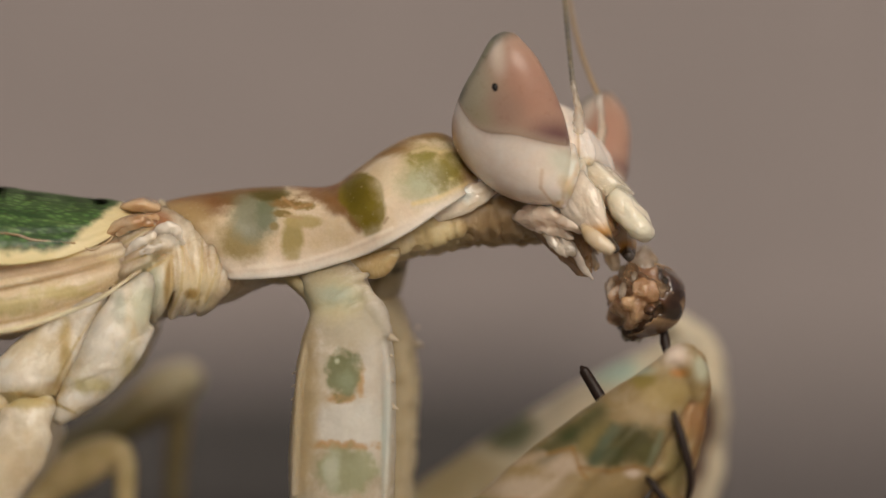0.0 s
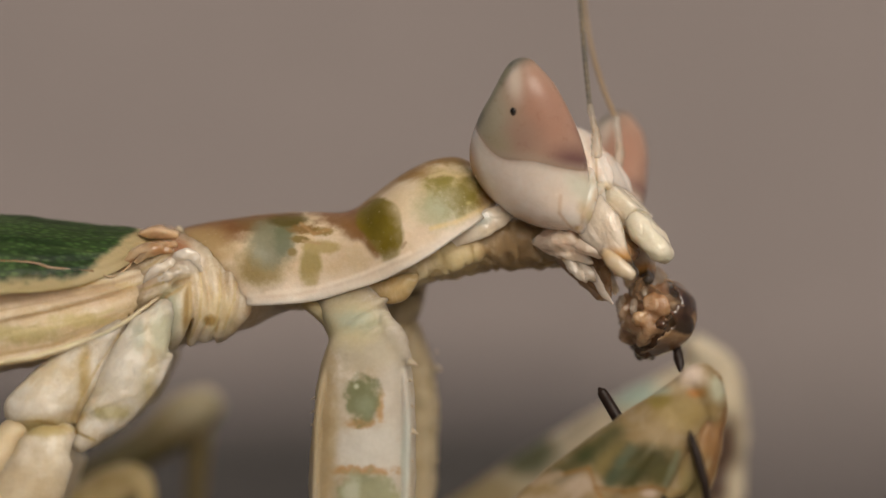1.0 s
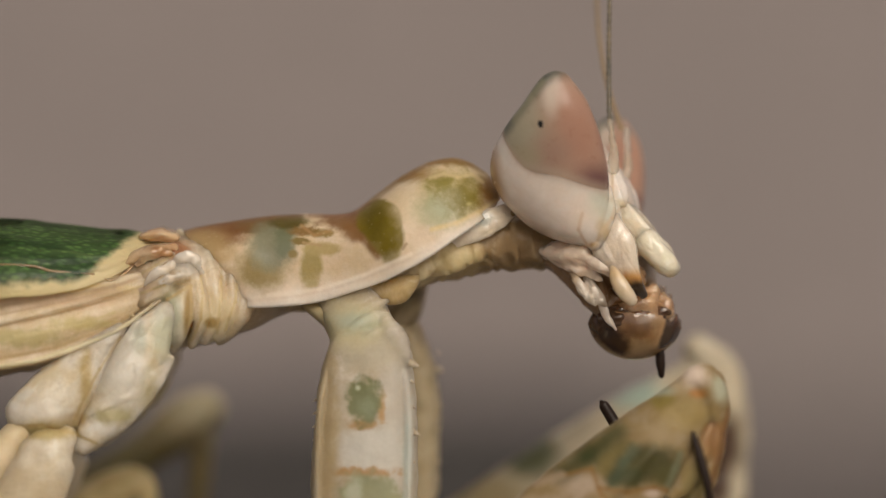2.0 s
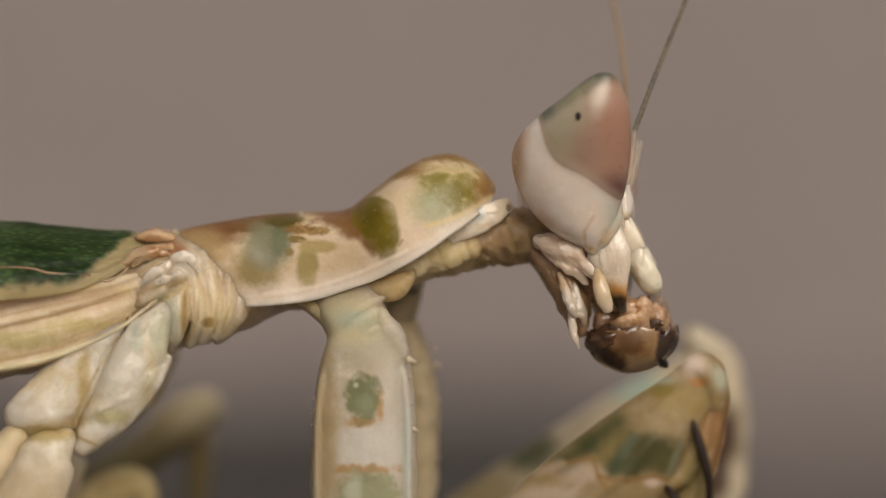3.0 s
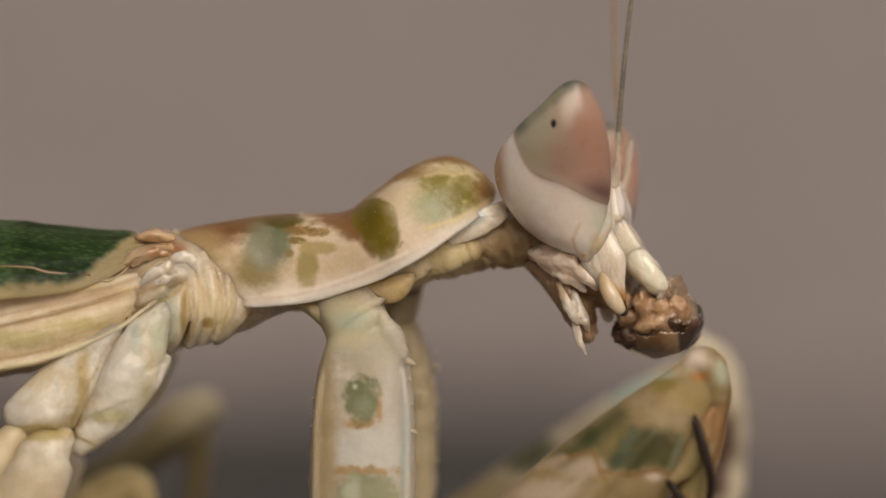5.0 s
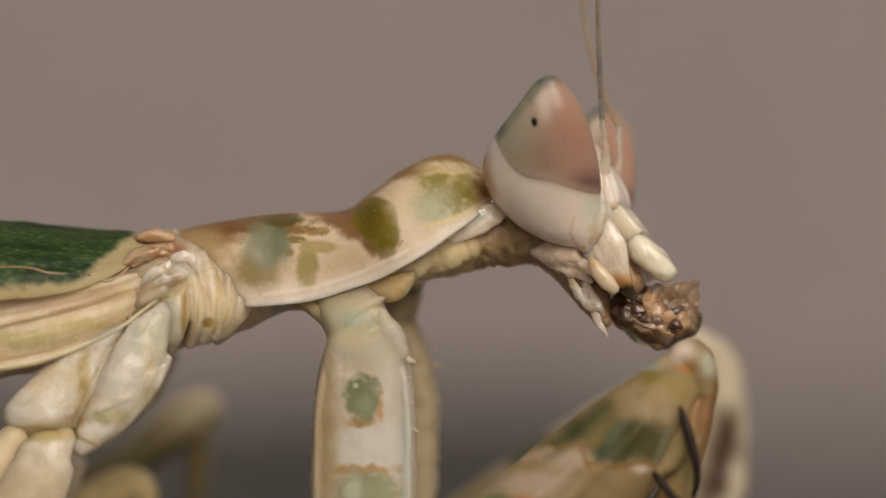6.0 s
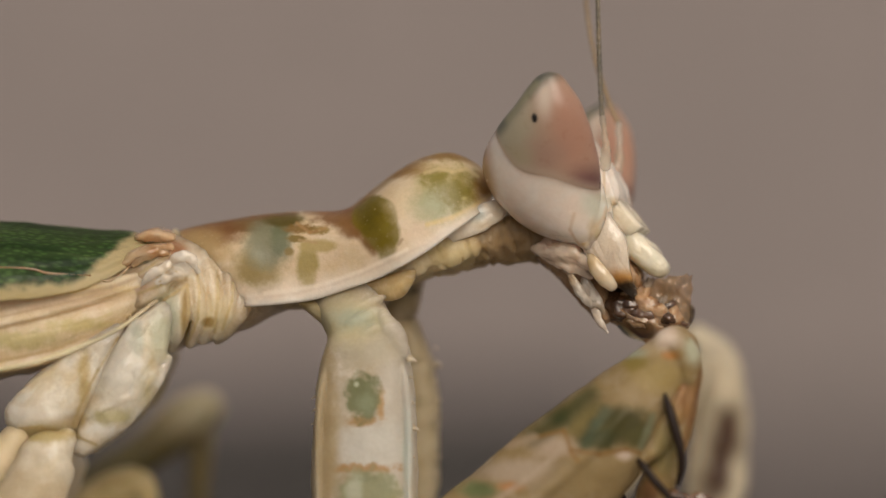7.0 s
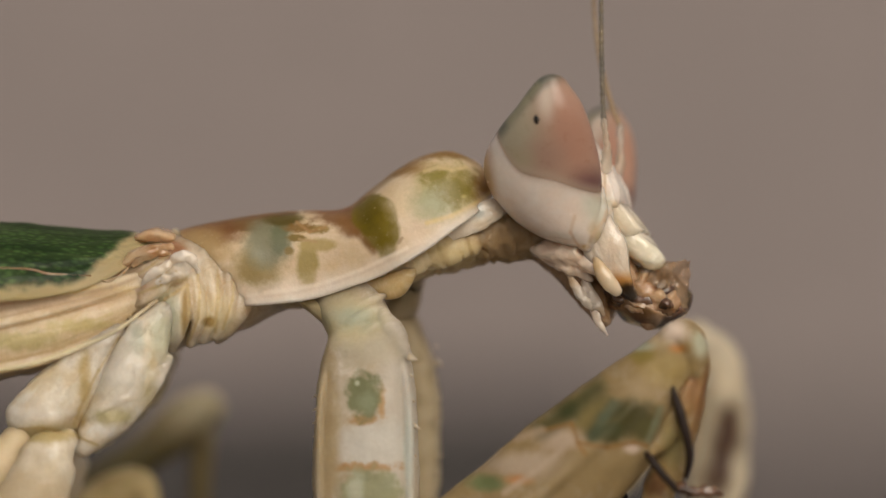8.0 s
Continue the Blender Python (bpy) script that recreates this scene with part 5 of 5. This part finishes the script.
scape_rows = [(0.86, -0.75, -0.25, 0.17, 0.17), (0.93, -0.8, 0.15, 0.15, 0.15), (0.95, -0.83, 0.5, 0.1, 0.1), (0.95, -0.85, 0.9, 0.09, 0.09), (0.94, -0.86, 1.12, 0.11, 0.11), (0.94, -0.86, 1.22, 0.07, 0.07)]
far_scape_rows = [(0.86, 0.75, -0.25, 0.17, 0.17), (0.95, 0.8, 0.15, 0.15, 0.15), (1.02, 0.8, 0.7, 0.1, 0.1), (1.03, 0.8, 1.15, 0.11, 0.11), (1.03, 0.8, 1.25, 0.07, 0.07)]
for k in (1, -1):
    part("antenna_base", tube(scape_rows if k > 0 else far_scape_rows, 6, 16, lumps=0.05, lump_size=0.15), m_scape, head)
near_antenna = part("antenna", antenna_mesh(0.0058), m_antenna, head, "thin dark beaded feeler")
far_antenna = part("antenna", antenna_mesh(0.05), m_antenna_pale, head, "thin bowed tan feeler")
pupil = part("pupil", tube([(0, 0, 0.1, 0.06, 0.05), (0, 0, 0, 0.1, 0.07), (0, 0, -0.1, 0.06, 0.05)], 6, 16), m_black, head, "small black false pupil")

# ---- the prey, drawn round its own middle ----
prey = new("half_eaten_beetle")
tagged(prey, "half-eaten brown beetle held at the mantis's mouth", "beetle")


def shell_mesh():
    """A broken wing-case: the back and lower half of an egg, with a torn edge."""
    bm = bmesh.new()
    bmesh.ops.create_uvsphere(bm, u_segments=56, v_segments=40, radius=1)
    for v in bm.verts:
        p = v.co.copy()
        v.co = Vector((p.x * 1.36, p.y * 1.15, p.z * 1.1))
        v.co += p * 0.06 * noise.noise(p * 2.2)
    gone = [v for v in bm.verts if v.co.y < -0.12 + 0.25 * noise.noise(v.co * 2.5) - 0.1 * v.co.z]
    bmesh.ops.delete(bm, geom=gone, context="VERTS")
    bmesh.ops.solidify(bm, geom=bm.faces[:], thickness=0.04)
    return bm


def lump_mesh(c, r, seed, rough=0.3, size=0.35):
    bm = bmesh.new()
    bmesh.ops.create_icosphere(bm, subdivisions=4, radius=1)
    for v in bm.verts:
        p = v.co.copy()
        k = 1 + rough * noise.noise(p * 1.6 + Vector((seed, 0, 0))) + 0.5 * rough * noise.noise(p / size + Vector((0, seed, 0)))
        v.co = Vector((c[0] + p.x * r[0] * k, c[1] + p.y * r[1] * k, c[2] + p.z * r[2] * k))
    return bm


part("shell", shell_mesh(), m_shell, prey, "glossy brown wing-case with black blotches")
part("flesh", crease(weld([lump_mesh((0.02, 0.24, 0.02), (1.15, 0.72, 0.9), 0.0, 0.22, 0.5)], 0.045, 3), 0.03, 0.5, (0.3, 0.4, 0.9), 1.5), m_scrap, prey, "dark torn brown flesh")
meat = part("meat", crease(weld([lump_mesh(c, r, i * 3.7, 0.25, 0.6) for i, (c, r) in enumerate((
    ((0.02, -0.15, -0.02), (1.1, 0.6, 0.92)), ((-0.62, -0.5, 0.25), (0.36, 0.42, 0.42)), ((0.3, -0.62, 0.35), (0.4, 0.42, 0.46)), ((0.82, -0.38, -0.1), (0.34, 0.42, 0.42)),
    ((-0.75, -0.45, -0.4), (0.34, 0.36, 0.3)), ((0.05, -0.7, -0.42), (0.4, 0.36, 0.34)), ((-0.2, -0.85, 0.05), (0.3, 0.34, 0.5)), ((0.5, -0.72, -0.55), (0.26, 0.3, 0.24))))], 0.04, 4), 0.05, 0.42, (0.3, 0.6, 0.7), 2.2), m_flesh, prey, "wet tan flesh")
for i, (c, r) in enumerate((((-0.15, -1.12, 0.1), (0.16, 0.15, 0.3)), ((0.45, -0.98, -0.2), (0.12, 0.12, 0.26)), ((-1.0, -0.6, 0.45), (0.18, 0.16, 0.18)), ((0.3, -1.0, 0.45), (0.14, 0.12, 0.24)), ((-0.5, -0.85, -0.2), (0.12, 0.12, 0.16)), ((0.75, -0.8, 0.2), (0.1, 0.12, 0.2)))):
    part("droplet", lump_mesh(c, r, i * 2.7, 0.2, 0.6), m_wet, meat, "clear wet bead")
part("scrap", crease(weld([lump_mesh(c, r, i * 5.1 + 2, 0.3, 0.55) for i, (c, r) in enumerate((
    ((-0.95, -0.05, -0.45), (0.3, 0.26, 0.24)), ((-0.5, -0.2, -0.7), (0.34, 0.2, 0.2)), ((0.75, -0.15, -0.6), (0.3, 0.2, 0.2))))], 0.04, 4), 0.05, 0.4, (0.8, 0.5, 0), 1.6, 4.0), m_scrap, prey, "dark torn scraps of flesh")
part("gut", weld([lump_mesh((-1.0, 0.15, -0.35), (0.36, 0.42, 0.36), 9.1, 0.35, 0.4), lump_mesh((-0.62, 0.08, -0.72), (0.5, 0.36, 0.34), 4.1, 0.35, 0.4)], 0.04, 3), m_dark, prey, "dark wet remains")
pulp = part("pulp", weld([lump_mesh((-0.15, -0.25, 1.05), (0.36, 0.45, 0.7), 3.3, 0.25, 0.5), lump_mesh((0.25, -0.35, 0.85), (0.42, 0.5, 0.6), 5.3, 0.25, 0.5), lump_mesh((-0.5, -0.4, 0.8), (0.3, 0.35, 0.45), 6.3, 0.25, 0.5)], 0.05, 3), m_wet, prey, "wet translucent pulp")
stub = part("leg_stub", tube([(0, -0.25, 0, 0.12, 0.12), (0.02, 0.1, 0, 0.13, 0.13), (0.04, 0.45, 0, 0.14, 0.14), (0.06, 0.8, 0, 0.08, 0.08)], 6, 14, lumps=0.03, lump_size=0.2), m_spine, prey, "dark broken leg stub")


def film_mesh(corners, amp, thick=0.03, n=26, seed=0.0):
    """A crumpled scrap of wing between four corners, with a ragged edge."""
    p00, p10, p11, p01 = (Vector(p) for p in corners)
    up = (p10 - p00).cross(p01 - p00).normalized()
    bm = bmesh.new()
    grid = []
    for i in range(n + 1):
        for j in range(n + 1):
            u, v = i / n, j / n
            edge = 0.06 * noise.noise(Vector((u * 6, v * 6, seed + 5)))
            u, v = u + edge * abs(2 * u - 1), v - edge * abs(2 * v - 1)
            q = p00.lerp(p10, u).lerp(p01.lerp(p11, u), v)
            fold = 1 - 2 * abs(noise.noise(q * 1.6 + Vector((seed, 0, 0))))
            q += up * amp * (fold + 0.6 * noise.noise(q * 4.5 + Vector((0, seed, 0))) + 0.5 * math.sin(u * math.pi) * math.sin(v * math.pi))
            grid.append(bm.verts.new(q))
    for i in range(n):
        for j in range(n):
            k = i * (n + 1) + j
            bm.faces.new((grid[k], grid[k + 1], grid[k + n + 2], grid[k + n + 1]))
    bmesh.ops.recalc_face_normals(bm, faces=bm.faces[:])
    bmesh.ops.solidify(bm, geom=bm.faces[:], thickness=thick)
    return bm


for i, corners in enumerate((((0.34, -1.06, 0.1), (0.94, -1.16, 0.5), (1.4, 0.2, -0.22), (0.55, -0.1, -0.72)),
                             ((0.0, -0.95, -0.1), (0.6, -1.12, 0.2), (0.7, -0.5, -0.35), (0.1, -0.35, -0.6)))):
    part("wing_shred", film_mesh(corners, 0.14, seed=i * 7.3), m_film, prey, "clear crumpled shred of wing")


# ---- what moves ----
PIVOT = Vector((-8.9, 0, 0.02)) * MM


def rock(a):
    """The body tipped forwards by a degrees about its middle."""
    return Matrix.Translation(PIVOT) @ Matrix.Rotation(radians(a), 4, "Y") @ Matrix.Translation(-PIVOT)


def head_pose(tip, x, z, yaw, pitch, roll):
    turn = Matrix.Rotation(radians(pitch), 4, "Y") @ Matrix.Rotation(radians(-yaw), 4, "Z") @ Matrix.Rotation(radians(roll), 4, "X")
    return ROOT @ rock(-tip) @ Matrix.Translation((x * MM, 0, z * MM)) @ turn


def shift(tip, x, z):
    return ROOT @ rock(-tip) @ Matrix.Translation((x * MM, 0, z * MM))


def motions():
    walk(mantis, [(t, rock(a) @ ROOT.inverted()) for t, a in (
        (0, 1.94),
        (0.5, 1.53),
        (1, 1.43),
        (1.5, 1.43),
        (1.7, 1.33),
        (2.8, 0.31),
        (3, 0.2),
        (3.5, 0.61),
        (4, 0.51),
        (4.5, 0.61),
        (4.7, 0.61),
        (5.8, 0.41),
        (6, 0.31),
        (6.5, 0.31),
        (7, 0),
        (7.5, 0.2),
        (8, -0.31),
    )])
    walk(head, [(t, head_pose(tip, x, z, yaw, pitch, roll)) for t, tip, x, z, yaw, pitch, roll in (
        (0, 1.94, 3.95, 2.43, 21.8, -16.8, -20.6),
        (0.5, 1.53, 3.98, 2.5, 22, -17, -19),
        (1, 1.43, 3.94, 2.55, 22, -17, -19),
        (1.5, 1.43, 3.95, 2.56, 22.1, -17.3, -18.3),
        (1.7, 1.33, 4.03, 2.44, 20, -14, -16),
        (2.8, 0.31, 4.59, 2.28, 4.1, 2.5, -7.7),
        (3, 0.2, 4.57, 2.24, 4.6, 6.9, -10.2),
        (3.2, 0.45, 4.43, 2.37, 4.6, 0, -10.4),
        (3.5, 0.61, 4.43, 2.3, 4.6, 0, -10.4),
        (4, 0.51, 4.3, 2.43, 8, -0.3, -10),
        (4.2, 0.55, 4.44, 2.25, 8.4, 0.32, -9.2),
        (4.5, 0.61, 4.28, 2.36, 9, -2.5, -8),
        (4.7, 0.61, 4.36, 2.06, 9.8, 1.5, -9.2),
        (5.8, 0.41, 4.12, 2.32, 14.1, -6, -8),
        (6, 0.31, 4.1, 2.38, 14.1, -7.5, -8),
        (6.5, 0.31, 4.12, 2.35, 14.1, -7.5, -8),
        (7, 0, 4.1, 2.49, 14.1, -7.5, -8),
        (7.5, 0.2, 4.08, 2.47, 14.1, -7.5, -8),
        (8, -0.31, 4.13, 2.42, 14.1, -7, -8),
    )])
    walk(near_antenna, [(t, pose(0.94 * MM, -0.86 * MM, 1.17 * MM, 0, tilt, 0)) for t, tilt in (
        (0, 3), (0.5, 2), (1, 4), (1.5, 2), (2.8, 12.5), (3, 12.5), (3.2, 10.5), (3.5, 11), (4, 2), (4.5, 3.5), (4.7, 2), (5.8, 2.5), (6, 2.5), (6.5, 2.5), (7, 2.5), (7.5, 3), (8, 3))])
    walk(far_antenna, [(t, pose(x * MM, 0.8 * MM, 1.22 * MM, 0, tilt, 0) @ pose(0, 0, 0, 0, 0, roll)) for t, x, tilt, roll in (
        (0, 1.03, -16.5, 0), (0.5, 1.03, -17.5, 0), (1, 1.03, -15.5, 0), (1.5, 1.03, -17.5, 0), (1.7, 1.02, -17, 0), (2, 0.92, -15, 40), (2.4, 0.77, -13, 85), (2.8, 0.66, -7.5, 125), (3, 0.66, -5.5, 125), (3.5, 0.66, -3.5, 125), (4, 0.66, -7, 125), (4.5, 0.66, -5, 125), (4.7, 0.66, -4, 125), (5, 0.76, -8, 85), (5.4, 0.92, -16, 40), (5.8, 1.03, -22.5, 0), (6, 1.03, -21, 0), (6.5, 1.03, -20.5, 0), (7, 1.03, -19.5, 0), (7.5, 1.03, -21.5, 0), (8, 1.03, -17, 0))])
    walk(pupil, [(t, pose(x * MM, y * MM, z * MM, 0, 0, turn)) for t, x, y, z, turn in (
        (0, -0.31, -3.8, 0.63, 6.6),
        (0.5, -0.3, -3.83, 0.73, 6.8),
        (1, -0.27, -3.81, 0.69, 6.7),
        (1.5, -0.3, -3.81, 0.69, 6.7),
        (2.8, -0.58, -3.87, 0.91, -6.8),
        (3, -0.56, -3.86, 0.85, -2.3),
        (3.5, -0.53, -3.87, 0.9, -2.3),
        (4, -0.58, -3.86, 0.84, -2.3),
        (4.5, -0.54, -3.88, 0.96, -5),
        (4.7, -0.5, -3.88, 0.96, -2.3),
        (6, -0.37, -3.89, 0.96, 2.3),
        (6.5, -0.38, -3.89, 0.96, 2.3),
        (7, -0.37, -3.89, 0.96, 2.3),
        (7.5, -0.35, -3.89, 0.98, 2.3),
        (8, -0.36, -3.89, 0.97, 2.3),
    )])
    walk(femur, [(t, shift(tip, x, z)) for t, tip, x, z in (
        (0, 1.94, 0.67, -1.38),
        (0.5, 1.53, 0.63, -1.27),
        (1, 1.43, 0.62, -1.18),
        (1.5, 1.43, 0.34, -1.03),
        (1.7, 1.33, 0.51, -1.16),
        (2.8, 0.31, 0.8, -0.92),
        (3, 0.2, 0.8, -0.77),
        (3.2, 0.45, 0.8, -0.36),
        (3.5, 0.61, 0.75, -0.43),
        (4, 0.51, 0.55, -0.1),
        (4.2, 0.55, 0.85, -0.48),
        (4.5, 0.61, 0.55, -0.15),
        (4.7, 0.61, 0.93, -0.65),
        (5.8, 0.41, 0.45, -0.37),
        (6, 0.31, 0.45, -0.37),
        (6.5, 0.31, 0.58, -0.53),
        (7, 0, 0, 0),
        (7.2, 0.08, 0.12, -0.34),
        (7.5, 0.2, 0.08, 0.12),
        (8, -0.31, 0.22, 0.2),
    )])
    walk(claw, [(t, shift(tip, x, z)) for t, tip, x, z in (
        (0, 1.94, 0.33, -0.48),
        (0.5, 1.53, 0.33, -0.4),
        (1, 1.43, 0.33, -0.32),
        (1.5, 1.43, 0.11, -0.18),
        (1.7, 1.33, 0.3, -0.31),
        (2.4, 0.68, 0.37, -1.25),
        (2.8, 0.31, 0.21, -1.91),
        (8, -0.31, 0.23, -1.9),
    )])
    walk(prey, [(t, pose(x * MM, -0.5 * MM, z * MM, lean, turn, spin)) for t, x, z, lean, turn, spin in (
        (0, 6.38, -2.41, -20, -20, -62),
        (0.5, 6.33, -2.41, -20, -25, -62),
        (1, 6.19, -2.11, -20, -25, -62),
        (1.3, 6.45, -2.12, -22, -25, -60),
        (1.4, 5.85, -1.95, -60, -12, -32),
        (1.5, 5.34, -1.89, -100, 0, 0),
        (1.7, 5.48, -2.02, -100, 0, 0),
        (2.8, 5.56, -2.28, -105, -5, 0),
        (3, 5.58, -2.51, -95, -8, -10),
        (3.5, 5.86, -2.26, -55, -12, -30),
        (4, 6, -1.65, -55, -12, -30),
        (4.2, 6.4, -1.98, -56, -12, -30),
        (4.5, 6.05, -1.65, -60, -12, -30),
        (4.7, 6.17, -2.14, -60, -12, -30),
        (5.3, 6.4, -1.9, -62, 4, -20),
        (5.8, 6.55, -1.65, -62, 18, -16),
        (6, 6.3, -1.78, -62, 20, -15),
        (6.2, 6.6, -1.86, -62, 21, -15),
        (6.5, 6.55, -1.94, -62, 22, -15),
        (7, 6.08, -1.61, -62, 20, -15),
        (7.2, 6.5, -1.95, -62, 20, -15),
        (7.5, 5.95, -1.48, -62, 20, -15),
        (8, 6.02, -1.18, -62, 20, -15),
    )])
    walk(palps[0], [(t, pose(x * MM, -1.4 * MM, z * MM, 0, turn, 0)) for t, x, z, turn in (
        (0, 0.73, -3.49, -35.9),
        (0.5, 0.81, -3.48, -36.2),
        (1, 0.79, -3.48, -33.97),
        (1.5, 0.63, -3.62, -31.28),
        (1.7, 0.66, -3.53, -25),
        (2.8, 0.41, -3.22, -20.14),
        (3.5, 0.45, -3.25, -19.37),
        (4, 0.56, -3.26, -23.42),
        (4.7, 0.7, -3.14, -24.61),
        (5.8, 0.56, -3.25, -36),
        (6, 0.28, -2.95, -30),
        (6.2, 0.55, -3.2, -33),
        (6.4, 0.52, -3.34, -24),
        (6.5, 0.34, -3.1, -38),
        (6.6, 0.26, -2.95, -40),
        (6.8, 0.56, -3.3, -24),
        (7, 0.25, -2.95, -28),
        (7.2, 0.5, -3.25, -26),
        (7.4, 0.25, -2.95, -28),
        (7.6, 0.42, -3.08, -24),
        (7.8, 0.25, -2.95, -28),
        (8, 0.42, -3.02, -26),
    )])
    walk(labrum, [(t, pose((x + 1.3) * MM, 0, (z - 2.3) * MM, 0, turn, 0) @ pose(-1.3 * MM, 0, 2.3 * MM)) for t, x, z, turn in (
        (0, 0.05, -0.2, 6), (0.5, 0.05, -0.15, 6), (1, 0.05, -0.15, 5), (1.5, 0, -0.05, 2), (2.8, -0.1, 0.15, -2), (3.5, -0.08, 0.15, -2), (4, -0.03, 0.08, -6), (4.7, -0.03, 0.06, -8), (5.8, 0.0, -0.15, -8), (6.5, 0.0, -0.24, -6), (7, -0.2, -0.14, -8), (7.5, -0.2, -0.08, -9), (8, -0.34, 0.14, -10))])
    walk(stub, [(t, pose(x * MM, y * MM, z * MM, turn, 0, 0)) for t, x, y, z, turn in (
        (0, -0.05, 0.75, -0.7, -75), (1, -0.05, 0.75, -0.7, -75), (1.3, -0.05, 0.75, -0.7, -75), (1.4, 0.3, 0.8, -0.4, -40), (1.5, 0.7, 0.85, -0.1, 0), (1.7, 0.7, 0.85, -0.1, 0), (2.2, 0.7, 0.85, -0.1, 40), (2.8, 0.7, 0.85, -0.1, 80), (8, 0.7, 0.85, -0.1, 80))])
    walk(shred, [(t, pose(x * MM, 0, z * MM)) for t, x, z in ((0, 0.3, 0.6), (1.5, 0.3, 0.6), (2.8, 0, 0), (4.7, 0, 0), (5.8, 0.25, 0.25), (8, 0.25, 0.25))])
    for lip in lips:
        walk(lip, [(t, pose(x * MM, 0, z * MM)) for t, x, z in ((0, -0.1, 0.55), (1.5, -0.1, 0.5), (1.7, -0.1, 0.45), (2.8, 0, 0), (4.7, 0, 0), (5.8, 0.12, 0.15), (8, 0.12, 0.15))])
    # the flesh is eaten out of the shell
    walk(meat, [(t, pose(0, y * MM, z * MM)) for t, y, z in ((0, 0, 0), (4.7, 0, 0), (5.3, 0.28, 0.0), (5.8, 0.5, -0.05), (8, 0.5, -0.05))])
    # the pulp is eaten in the end
    walk(pulp, [(t, pose(x * MM, 0, z * MM)) for t, x, z in ((0, 0, 0), (4.7, 0, 0), (5.3, -0.6, 0.3), (5.8, -1.3, 0.6), (8, -1.3, 0.6))])


motions()
